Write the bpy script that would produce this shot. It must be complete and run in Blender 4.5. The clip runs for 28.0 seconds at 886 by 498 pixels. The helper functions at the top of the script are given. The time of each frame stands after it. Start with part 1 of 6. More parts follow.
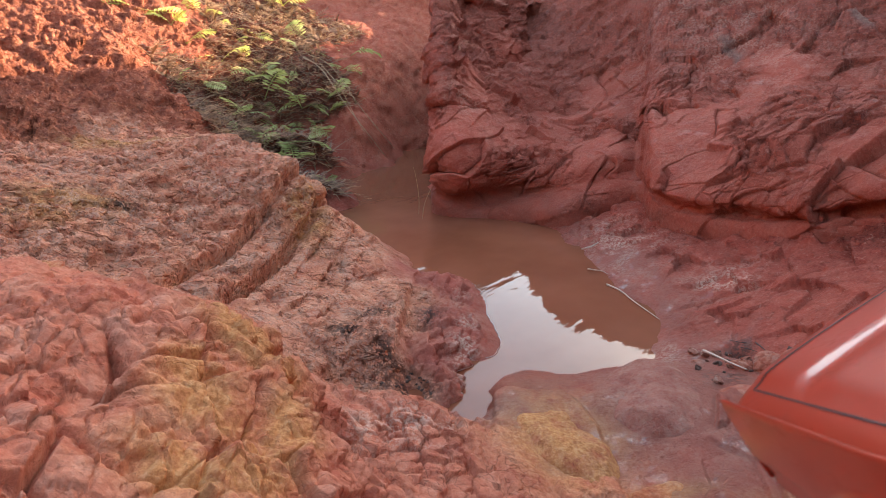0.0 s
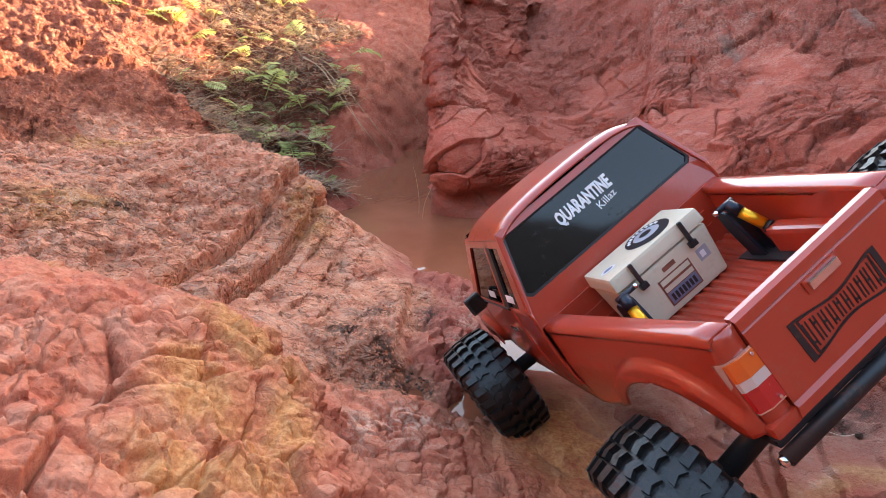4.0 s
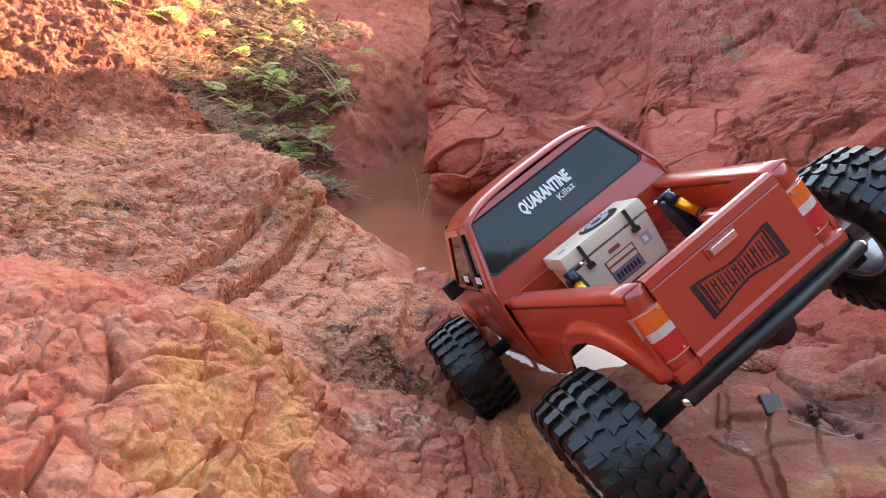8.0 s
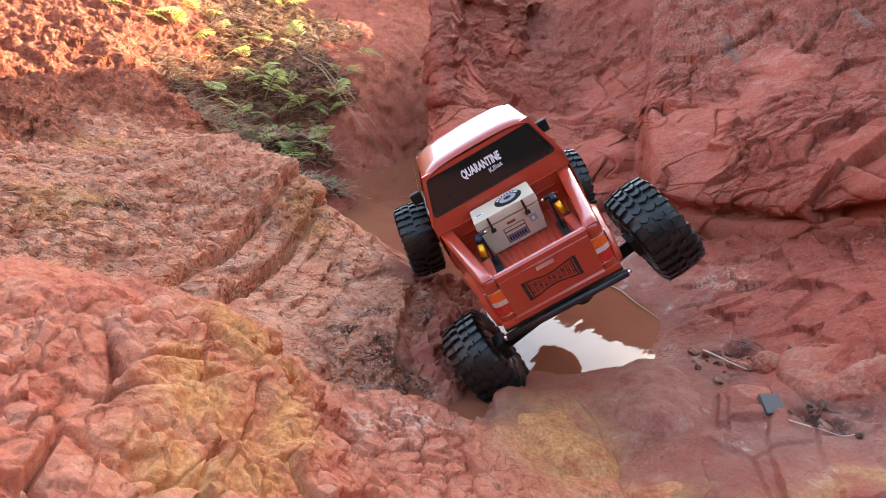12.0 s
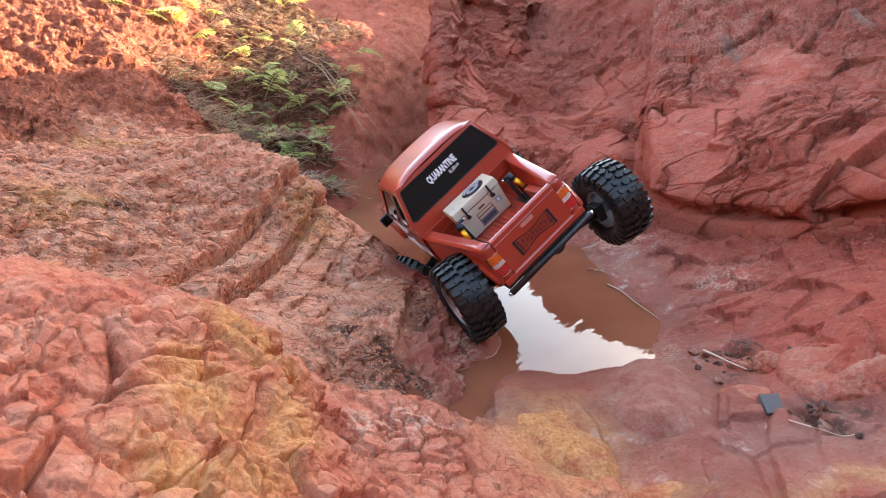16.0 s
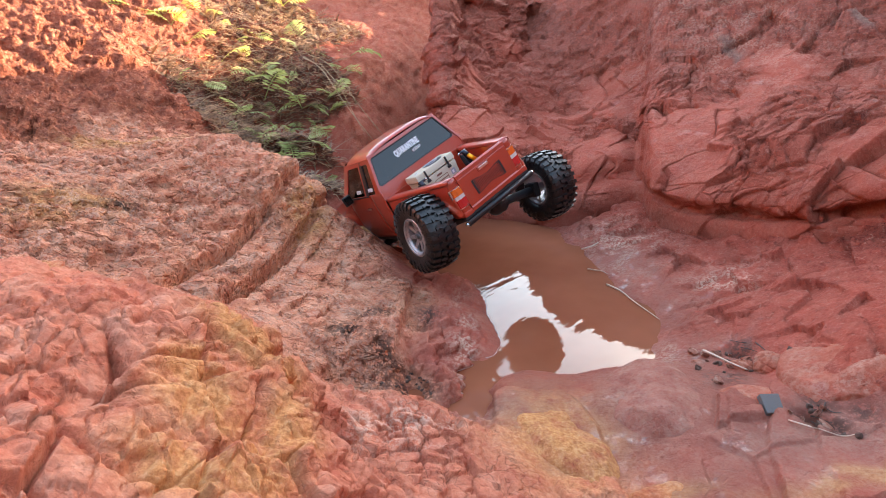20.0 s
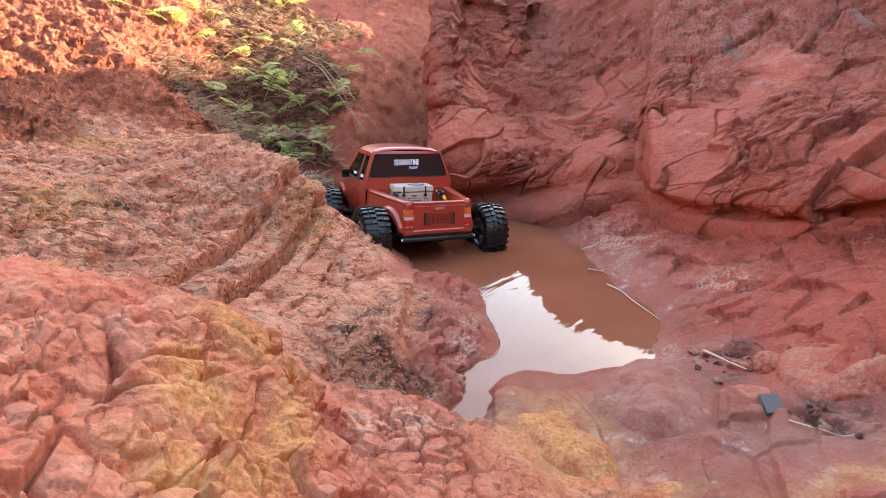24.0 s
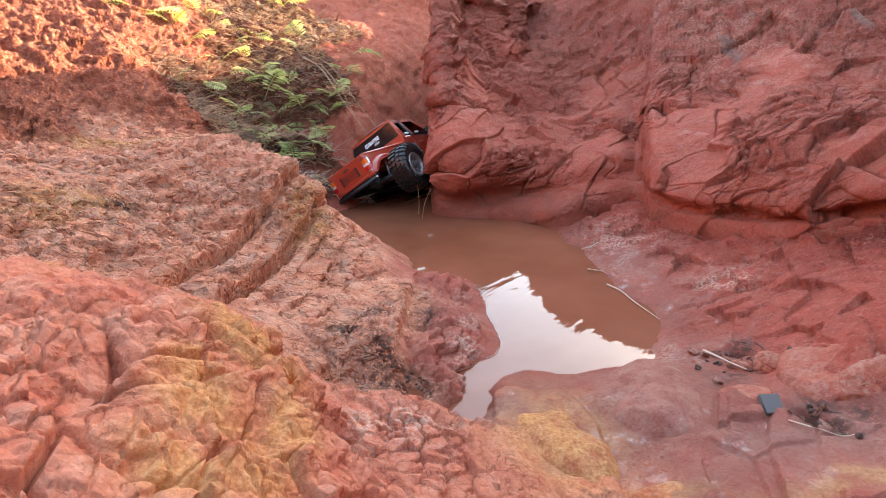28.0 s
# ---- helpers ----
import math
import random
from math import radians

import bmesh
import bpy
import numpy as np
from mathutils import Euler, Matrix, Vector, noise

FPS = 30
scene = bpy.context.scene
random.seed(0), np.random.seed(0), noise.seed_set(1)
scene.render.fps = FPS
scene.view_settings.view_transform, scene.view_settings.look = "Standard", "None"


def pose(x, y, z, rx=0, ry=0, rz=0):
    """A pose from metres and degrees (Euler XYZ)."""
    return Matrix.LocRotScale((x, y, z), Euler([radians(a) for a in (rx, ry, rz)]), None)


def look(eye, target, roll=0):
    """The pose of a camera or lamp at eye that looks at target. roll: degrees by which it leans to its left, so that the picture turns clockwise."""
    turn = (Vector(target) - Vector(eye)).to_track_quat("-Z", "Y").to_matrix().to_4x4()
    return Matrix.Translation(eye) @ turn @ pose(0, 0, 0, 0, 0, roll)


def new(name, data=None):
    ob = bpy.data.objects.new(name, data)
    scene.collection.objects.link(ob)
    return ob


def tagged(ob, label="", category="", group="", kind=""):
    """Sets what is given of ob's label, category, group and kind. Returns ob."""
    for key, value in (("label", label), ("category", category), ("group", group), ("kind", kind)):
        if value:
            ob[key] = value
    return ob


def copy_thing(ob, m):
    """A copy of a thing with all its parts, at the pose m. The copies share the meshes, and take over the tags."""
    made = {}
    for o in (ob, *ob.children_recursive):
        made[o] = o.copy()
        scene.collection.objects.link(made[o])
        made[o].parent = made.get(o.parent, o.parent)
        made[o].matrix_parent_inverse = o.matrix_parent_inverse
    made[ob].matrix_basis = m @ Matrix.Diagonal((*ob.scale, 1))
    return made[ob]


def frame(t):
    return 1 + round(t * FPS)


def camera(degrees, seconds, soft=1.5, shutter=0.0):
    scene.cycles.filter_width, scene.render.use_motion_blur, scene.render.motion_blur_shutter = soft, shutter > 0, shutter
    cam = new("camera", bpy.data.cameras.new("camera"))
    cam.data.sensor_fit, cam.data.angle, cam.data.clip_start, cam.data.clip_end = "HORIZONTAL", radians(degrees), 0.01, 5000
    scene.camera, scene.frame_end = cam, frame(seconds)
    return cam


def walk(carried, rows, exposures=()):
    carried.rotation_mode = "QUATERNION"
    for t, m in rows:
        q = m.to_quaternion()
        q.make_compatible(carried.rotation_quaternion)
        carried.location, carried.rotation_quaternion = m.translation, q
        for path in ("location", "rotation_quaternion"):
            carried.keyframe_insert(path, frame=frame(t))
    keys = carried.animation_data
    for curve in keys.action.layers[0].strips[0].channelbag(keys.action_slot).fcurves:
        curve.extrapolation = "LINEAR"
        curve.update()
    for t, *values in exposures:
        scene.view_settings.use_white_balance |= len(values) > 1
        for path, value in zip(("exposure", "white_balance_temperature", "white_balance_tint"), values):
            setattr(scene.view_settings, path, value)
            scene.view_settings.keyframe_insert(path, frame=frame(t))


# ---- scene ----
# ---- camera ----
cam = camera(76.2, 28.0, soft=0.65, shutter=0.4)
EYE = Vector((0.0, 0.0, 0.37))
AIM = Vector((0.0, math.cos(radians(19)), 0.37 - math.sin(radians(19))))
walk(cam, [(0.0, look(EYE, AIM)), (28.0, look(EYE, AIM))],
     exposures=[(0.0, 2.74, 7800, 7), (0.5, 2.96, 7800, 7), (1.0, 3.20, 7800, 7), (2.0, 3.28, 7800, 7), (28.0, 3.30, 7800, 7)])

# ---- light ----
SUN_AZ, SUN_EL = radians(48), radians(22)      # low, from ahead on the right, over the right-hand bank
world = bpy.data.worlds.new("sky")
scene.world = world
world.use_nodes = True
wn = world.node_tree
sky = wn.nodes.new("ShaderNodeTexSky")
sky.sky_type = "NISHITA"
sky.sun_disc = False
sky.sun_elevation = SUN_EL
sky.sun_rotation = SUN_AZ
sky.air_density, sky.dust_density, sky.ozone_density = 1.0, 1.3, 1.0
bg = wn.nodes["Background"]
bg.inputs[1].default_value = 0.15
wn.links.new(sky.outputs[0], bg.inputs[0])
sun = new("sun", bpy.data.lights.new("sun", "SUN"))
sun.data.energy, sun.data.angle, sun.data.color = 3.0, radians(0.6), (1.0, 0.92, 0.80)
sun_from = Vector((math.sin(SUN_AZ) * math.cos(SUN_EL), math.cos(SUN_AZ) * math.cos(SUN_EL), math.sin(SUN_EL)))
sun.matrix_world = look(sun_from * 10, (0, 0, 0))

# ---- materials ----
def material(name):
    m = bpy.data.materials.new(name)
    m.use_nodes = True
    return m, m.node_tree, m.node_tree.nodes["Principled BSDF"]


def node(nt, kind, **values):
    n = nt.nodes.new(kind)
    for k, v in values.items():
        if k in n.inputs:
            n.inputs[k].default_value = v
    return n


def ramp(nt, fac, stops):
    r = nt.nodes.new("ShaderNodeValToRGB")
    el = r.color_ramp.elements
    while len(el) < len(stops):
        el.new(0.5)
    for e, (p, c) in zip(el, stops):
        e.position, e.color = p, (*c, 1) if len(c) == 3 else c
    nt.links.new(fac, r.inputs[0])
    return r.outputs[0]


def mix(nt, fac, a, b, mode="MIX"):
    m = nt.nodes.new("ShaderNodeMix")
    m.data_type, m.blend_type = "RGBA", mode
    for sock, val in ((m.inputs[0], fac), (m.inputs[6], a), (m.inputs[7], b)):
        if isinstance(val, (int, float)):
            sock.default_value = val
        elif isinstance(val, tuple):
            sock.default_value = (*val, 1)
        else:
            nt.links.new(val, sock)
    return m.outputs[2]


def maths(nt, op, a, b=0.0, clamp=False):
    m = nt.nodes.new("ShaderNodeMath")
    m.operation, m.use_clamp = op, clamp
    for sock, val in ((m.inputs[0], a), (m.inputs[1], b)):
        if isinstance(val, (int, float)):
            sock.default_value = val
        else:
            nt.links.new(val, sock)
    return m.outputs[0]


def noise_tex(nt, scale, detail=4.0, rough=0.55, coords="Object", distort=0.0):
    tc = nt.nodes.new("ShaderNodeTexCoord")
    n = nt.nodes.new("ShaderNodeTexNoise")
    n.inputs["Scale"].default_value, n.inputs["Detail"].default_value = scale, detail
    n.inputs["Roughness"].default_value, n.inputs["Distortion"].default_value = rough, distort
    nt.links.new(tc.outputs[coords], n.inputs["Vector"])
    return n.outputs[0]


def simple(name, color, rough=0.5, metal=0.0, grime=0.25, grime_color=(0.22, 0.08, 0.045), scale=60.0, coat=0.0, bump=0.0, trans=0.0):
    """A painted, plastic or metal surface with dirt in patches and an uneven gloss."""
    m, nt, b = material(name)
    big = noise_tex(nt, scale, 5)
    fine = noise_tex(nt, scale * 7, 3)
    spots = ramp(nt, maths(nt, "MULTIPLY", big, fine), [(0.30, (0, 0, 0)), (0.46, (1, 1, 1))])
    col = mix(nt, maths(nt, "MULTIPLY", spots, grime), color, grime_color)
    nt.links.new(col, b.inputs["Base Color"])
    nt.links.new(maths(nt, "ADD", maths(nt, "MULTIPLY", spots, 0.4 * grime + 0.1), rough, True), b.inputs["Roughness"])
    b.inputs["Metallic"].default_value = metal
    b.inputs["Coat Weight"].default_value = coat
    b.inputs["Coat Roughness"].default_value = 0.08
    b.inputs["Transmission Weight"].default_value = trans
    if bump:
        bp = node(nt, "ShaderNodeBump", Strength=bump, Distance=0.001)
        nt.links.new(fine, bp.inputs["Height"])
        nt.links.new(bp.outputs[0], b.inputs["Normal"])
    return m


PAINT = simple("red car paint", (0.41, 0.041, 0.019), 0.30, grime=0.22, scale=35, coat=0.75, grime_color=(0.30, 0.13, 0.09))
BLACK = simple("black plastic", (0.012, 0.012, 0.014), 0.45, grime=0.3, scale=50)
RUBBER = simple("wet muddy rubber", (0.010, 0.009, 0.009), 0.34, grime=0.45, grime_color=(0.075, 0.036, 0.025), scale=38, bump=0.5)
TOWER = simple("dark anodised alloy", (0.018, 0.022, 0.035), 0.35, 0.6, grime=0.2)
CHROME = simple("chrome", (0.75, 0.75, 0.76), 0.15, 1.0, grime=0.15)
RIM = simple("silver rim", (0.42, 0.42, 0.43), 0.4, 0.8, grime=0.5)
STEEL = simple("grey steel", (0.3, 0.3, 0.31), 0.4, 0.9, grime=0.4)
GOLD = simple("anodised gold", (0.75, 0.36, 0.02), 0.3, 0.7, grime=0.1)
CREAM = simple("cream plastic", (0.62, 0.55, 0.42), 0.5, grime=0.12, scale=45)
WHITE = simple("white vinyl", (0.78, 0.78, 0.80), 0.5, grime=0.1)
LENS_AMBER = simple("amber lens", (0.75, 0.13, 0.02), 0.2, grime=0.1, coat=0.5)
LENS_RED = simple("red lens", (0.5, 0.02, 0.02), 0.2, grime=0.1, coat=0.5)
LENS_WHITE = simple("clear lens", (0.6, 0.5, 0.45), 0.2, grime=0.1, coat=0.5)
STICKER_GREY = simple("grey sticker", (0.35, 0.37, 0.42), 0.5, grime=0.1)
STICKER_BLUE = simple("slate sticker", (0.16, 0.18, 0.28), 0.5, grime=0.1)
STICKER_BROWN = simple("rust-brown sticker", (0.22, 0.08, 0.05), 0.5, grime=0.1)
DARK_GLASS = simple("dark tinted glass", (0.012, 0.011, 0.011), 0.07, grime=0.06, scale=25, grime_color=(0.16, 0.11, 0.09))


def tinted():
    m, nt, b = material("tinted glass")
    out = nt.nodes["Material Output"]
    t = node(nt, "ShaderNodeBsdfTransparent", Color=(0.22, 0.19, 0.17, 1))
    g = node(nt, "ShaderNodeBsdfGlossy", Color=(0.9, 0.9, 0.9, 1), Roughness=0.05)
    mx = nt.nodes.new("ShaderNodeMixShader")
    fr = node(nt, "ShaderNodeFresnel", IOR=1.5)
    nt.links.new(fr.outputs[0], mx.inputs[0])
    nt.links.new(t.outputs[0], mx.inputs[1])
    nt.links.new(g.outputs[0], mx.inputs[2])
    nt.links.new(mx.outputs[0], out.inputs[0])
    return m


GLASS = tinted()


def clay_rock():
    """Red clay rock: grain, stains, ochre and pale patches, damp near the pool; the patches come as point attributes."""
    m, nt, b = material("red clay rock")
    def attr(name):
        n = nt.nodes.new("ShaderNodeAttribute")
        n.attribute_name = name
        return n.outputs["Fac"]
    def cracks(scale, wobble, width):
        v = nt.nodes.new("ShaderNodeTexVoronoi")
        v.feature = "DISTANCE_TO_EDGE"
        v.inputs["Scale"].default_value = scale
        tc = nt.nodes.new("ShaderNodeTexCoord")
        wob = nt.nodes.new("ShaderNodeVectorMath")
        wob.operation = "MULTIPLY_ADD"
        nz = nt.nodes.new("ShaderNodeTexNoise")
        nz.inputs["Scale"].default_value = scale * 0.4
        nz.inputs["Detail"].default_value = 4
        nt.links.new(tc.outputs["Object"], nz.inputs["Vector"])
        nt.links.new(nz.outputs["Color"], wob.inputs[0])
        wob.inputs[1].default_value = (wobble, wobble, wobble)
        nt.links.new(tc.outputs["Object"], wob.inputs[2])
        nt.links.new(wob.outputs[0], v.inputs["Vector"])
        return ramp(nt, v.outputs[0], [(0.0, (0, 0, 0)), (width, (1, 1, 1))])
    big = noise_tex(nt, 9, 5, 0.6, distort=0.6)
    mid = noise_tex(nt, 42, 6, 0.65)
    fine = noise_tex(nt, 260, 5, 0.7)
    speck = noise_tex(nt, 420, 3, 0.6)
    base = ramp(nt, big, [(0.30, (0.26, 0.034, 0.021)), (0.50, (0.40, 0.065, 0.040)), (0.68, (0.50, 0.100, 0.062))])
    base = mix(nt, ramp(nt, mid, [(0.42, (0, 0, 0)), (0.66, (1, 1, 1))]), base, (0.42, 0.098, 0.062))
    base = mix(nt, maths(nt, "SUBTRACT", 0.5, maths(nt, "MULTIPLY", attr("worn"), 0.28)), base, ramp(nt, fine, [(0.34, (0.10, 0.017, 0.011)), (0.5, (0.34, 0.070, 0.042)), (0.68, (0.55, 0.20, 0.135))]))
    # every chip of the broken rock has its own tone
    tone = nt.nodes.new("ShaderNodeTexVoronoi")
    tone.inputs["Scale"].default_value = 62
    stretch = nt.nodes.new("ShaderNodeMapping")
    stretch.inputs["Rotation"].default_value = (0.5, 0.45, 0.3)
    stretch.inputs["Scale"].default_value = (0.6, 1.0, 1.9)
    tco = nt.nodes.new("ShaderNodeTexCoord")
    nt.links.new(tco.outputs["Object"], stretch.inputs["Vector"])
    nt.links.new(stretch.outputs[0], tone.inputs["Vector"])
    split = nt.nodes.new("ShaderNodeSeparateColor")
    nt.links.new(tone.outputs["Color"], split.inputs[0])
    base = mix(nt, maths(nt, "MULTIPLY", attr("chip"), 0.4), base, ramp(nt, split.outputs[0], [(0.0, (0.20, 0.030, 0.020)), (0.5, (0.42, 0.075, 0.047)), (1.0, (0.56, 0.165, 0.115))]))
    base = mix(nt, maths(nt, "MULTIPLY", attr("bright"), 0.9), base, mix(nt, 0.22, ramp(nt, mid, [(0.3, (0.50, 0.130, 0.074)), (0.5, (0.77, 0.292, 0.162)), (0.7, (0.90, 0.48, 0.31))]), ramp(nt, fine, [(0.36, (0.30, 0.075, 0.042)), (0.5, (0.76, 0.27, 0.155)), (0.64, (0.90, 0.52, 0.36))])))
    och = maths(nt, "MULTIPLY", attr("ochre"), ramp(nt, mid, [(0.30, (0.15, 0.15, 0.15)), (0.52, (1, 1, 1))]))
    base = mix(nt, och, base, ramp(nt, fine, [(0.3, (0.38, 0.130, 0.044)), (0.52, (0.62, 0.270, 0.098)), (0.75, (0.75, 0.43, 0.21))]))
    pal = maths(nt, "MULTIPLY", attr("pale"), maths(nt, "MULTIPLY", ramp(nt, noise_tex(nt, 26, 4, 0.6), [(0.42, (0, 0, 0)), (0.58, (1, 1, 1))]), ramp(nt, noise_tex(nt, 190, 5, 0.75), [(0.46, (0, 0, 0)), (0.54, (1, 1, 1))])))
    base = mix(nt, pal, base, (0.64, 0.38, 0.28))
    base = mix(nt, maths(nt, "MULTIPLY", attr("grey"), ramp(nt, fine, [(0.35, (0.5, 0.5, 0.5)), (0.6, (1, 1, 1))])), base, ramp(nt, mid, [(0.35, (0.21, 0.145, 0.115)), (0.65, (0.38, 0.27, 0.21))]))
    soil = maths(nt, "MULTIPLY", attr("soil"), 0.8)
    base = mix(nt, soil, base, ramp(nt, mid, [(0.3, (0.17, 0.045, 0.026)), (0.55, (0.38, 0.112, 0.060)), (0.75, (0.54, 0.20, 0.11))]))
    # dark specks and hairline cracks of their own pattern
    rough_only = maths(nt, "SUBTRACT", 1.0, maths(nt, "MULTIPLY", attr("worn"), 0.75), True)
    dots = ramp(nt, speck, [(0.33, (1, 1, 1)), (0.40, (0, 0, 0))])
    base = mix(nt, maths(nt, "MULTIPLY", maths(nt, "MULTIPLY", dots, rough_only), 0.65), base, (0.06, 0.020, 0.015))
    hair = cracks(48, 0.05, 0.028)
    patch = ramp(nt, noise_tex(nt, 14, 3), [(0.42, (0, 0, 0)), (0.54, (1, 1, 1))])
    hair_on = maths(nt, "MULTIPLY", maths(nt, "SUBTRACT", 1.0, hair), maths(nt, "MULTIPLY", attr("chip"), patch))
    base = mix(nt, maths(nt, "MULTIPLY", hair_on, 0.5), base, (0.05, 0.014, 0.010))
    # the pits' shade put into the colour, where the bump sinks too
    holes = ramp(nt, noise_tex(nt, 95, 3, 0.55, distort=0.4), [(0.34, (1, 1, 1)), (0.41, (0, 0, 0))])
    base = mix(nt, maths(nt, "MULTIPLY", maths(nt, "MULTIPLY", holes, rough_only), 0.55), base, (0.15, 0.040, 0.026))
    flecks = ramp(nt, noise_tex(nt, 170, 3, 0.6, distort=0.3), [(0.61, (0, 0, 0)), (0.67, (1, 1, 1))])
    base = mix(nt, maths(nt, "MULTIPLY", maths(nt, "MULTIPLY", flecks, rough_only), 0.45), base, (0.66, 0.34, 0.24))
    grit_shade = maths(nt, "MULTIPLY", attr("grit_shade"), ramp(nt, noise_tex(nt, 150, 4, 0.7), [(0.42, (0, 0, 0)), (0.50, (1, 1, 1))]))
    base = mix(nt, grit_shade, base, (0.055, 0.038, 0.031))
    wet = maths(nt, "MULTIPLY", attr("wet"), ramp(nt, noise_tex(nt, 22, 5, 0.65), [(0.30, (0.45, 0.45, 0.45)), (0.62, (1, 1, 1))]))
    base = mix(nt, maths(nt, "MULTIPLY", wet, 0.58), base, (0.180, 0.064, 0.043))
    nt.links.new(base, b.inputs["Base Color"])
    nt.links.new(maths(nt, "SUBTRACT", 0.9, maths(nt, "MULTIPLY", wet, 0.4), True), b.inputs["Roughness"])
    film = maths(nt, "MULTIPLY", wet, ramp(nt, noise_tex(nt, 34, 5, 0.7), [(0.57, (0.0, 0.0, 0.0)), (0.63, (1, 1, 1))]))
    nt.links.new(film, b.inputs["Coat Weight"])
    b.inputs["Coat Roughness"].default_value = 0.04
    b.inputs["Coat IOR"].default_value = 1.45
    cb = node(nt, "ShaderNodeBump", Strength=1.0, Distance=0.0025)
    nt.links.new(noise_tex(nt, 85, 4, 0.6), cb.inputs["Height"])
    nt.links.new(cb.outputs[0], b.inputs["Coat Normal"])
    b.inputs["Specular IOR Level"].default_value = 0.14
    h = maths(nt, "ADD", maths(nt, "SUBTRACT", maths(nt, "MULTIPLY", fine, 0.75), maths(nt, "MULTIPLY", holes, 0.5)), maths(nt, "ADD", maths(nt, "MULTIPLY", noise_tex(nt, 700, 4, 0.7), 0.3), maths(nt, "ADD", maths(nt, "MULTIPLY", maths(nt, "SUBTRACT", 0.0, hair_on), 0.5), maths(nt, "MULTIPLY", cracks(130, 0.02, 0.07), maths(nt, "MULTIPLY", attr("chip"), 0.22)))))
    lay = nt.nodes.new("ShaderNodeMapping")
    lay.inputs["Scale"].default_value = (0.6, 1.3, 1.2)
    nt.links.new(tco.outputs["Object"], lay.inputs["Vector"])
    pit = node(nt, "ShaderNodeTexNoise", Scale=58.0, Detail=3.0, Roughness=0.5, Distortion=0.5)
    nt.links.new(lay.outputs[0], pit.inputs["Vector"])
    sunk = ramp(nt, pit.outputs[0], [(0.38, (0, 0, 0)), (0.50, (1, 1, 1))])
    h = maths(nt, "ADD", h, maths(nt, "MULTIPLY", sunk, maths(nt, "MULTIPLY", attr("crust"), 1.3)))
    # smooth, water-worn faces keep less grain
    bp = node(nt, "ShaderNodeBump", Distance=0.0075)
    nt.links.new(maths(nt, "SUBTRACT", 1.0, maths(nt, "MULTIPLY", attr("worn"), 0.6)), bp.inputs["Strength"])
    nt.links.new(h, bp.inputs["Height"])
    nt.links.new(bp.outputs[0], b.inputs["Normal"])
    return m


def muddy_water():
    m, nt, b = material("muddy water")
    col = ramp(nt, noise_tex(nt, 5, 4, 0.55), [(0.3, (0.20, 0.060, 0.030)), (0.7, (0.27, 0.090, 0.048))])
    nt.links.new(col, b.inputs["Base Color"])
    b.inputs["Roughness"].default_value = 0.015
    b.inputs["IOR"].default_value = 1.39
    # slow wavelets that run across the pool
    tc = nt.nodes.new("ShaderNodeTexCoord")
    turned = nt.nodes.new("ShaderNodeMapping")
    turned.inputs["Rotation"].default_value = (0, 0, -0.9)
    mp = nt.nodes.new("ShaderNodeMapping")
    mp.inputs["Scale"].default_value = (0.4, 1.5, 1.0)
    nz = node(nt, "ShaderNodeTexNoise", Scale=26.0, Detail=2.5, Roughness=0.5)
    nt.links.new(tc.outputs["Object"], turned.inputs["Vector"])
    nt.links.new(turned.outputs[0], mp.inputs["Vector"])
    nt.links.new(mp.outputs[0], nz.inputs["Vector"])
    bp = node(nt, "ShaderNodeBump", Strength=0.30, Distance=0.002)
    nt.links.new(nz.outputs[0], bp.inputs["Height"])
    nt.links.new(bp.outputs[0], b.inputs["Normal"])
    return m


ROCK = clay_rock()
WATER = muddy_water()
QUALITY = 1.2      # 1 is the finest grid

# ---- numpy noise ----
def hash3(i, j, k, seed):
    h = (i.astype(np.int64) * 73856093) ^ (j.astype(np.int64) * 19349663) ^ (k.astype(np.int64) * 83492791) ^ (seed * 2654435761)
    h = (h ^ (h >> 13)) * 1274126177
    h &= 0x7FFFFFFF
    return h ^ (h >> 16)


def perlin(p, scale, seed=0):
    """Gradient noise, about -1 to 1, at the points p (n, 3) for cells of that size."""
    q = p / scale
    c = np.floor(q)
    f = (q - c).astype(np.float32)
    c = c.astype(np.int32)
    u = f * f * f * (f * (f * 6 - 15) + 10)
    total = np.zeros(len(p), np.float32)
    for a in (0, 1):
        for b in (0, 1):
            for e in (0, 1):
                h = hash3(c[:, 0] + a, c[:, 1] + b, c[:, 2] + e, seed)
                g = ((h & 255) / 127.5 - 1) * (f[:, 0] - a) + (((h >> 8) & 255) / 127.5 - 1) * (f[:, 1] - b) + (((h >> 16) & 255) / 127.5 - 1) * (f[:, 2] - e)
                w = (u[:, 0] if a else 1 - u[:, 0]) * (u[:, 1] if b else 1 - u[:, 1]) * (u[:, 2] if e else 1 - u[:, 2])
                total += (g * w).astype(np.float32)
    return total


def fbm(p, scale, octaves=4, seed=0, gain=0.5):
    total, amp = 0, 1.0
    for o in range(octaves):
        total = total + amp * perlin(p, scale / 2 ** o, seed + o)
        amp *= gain
    return total


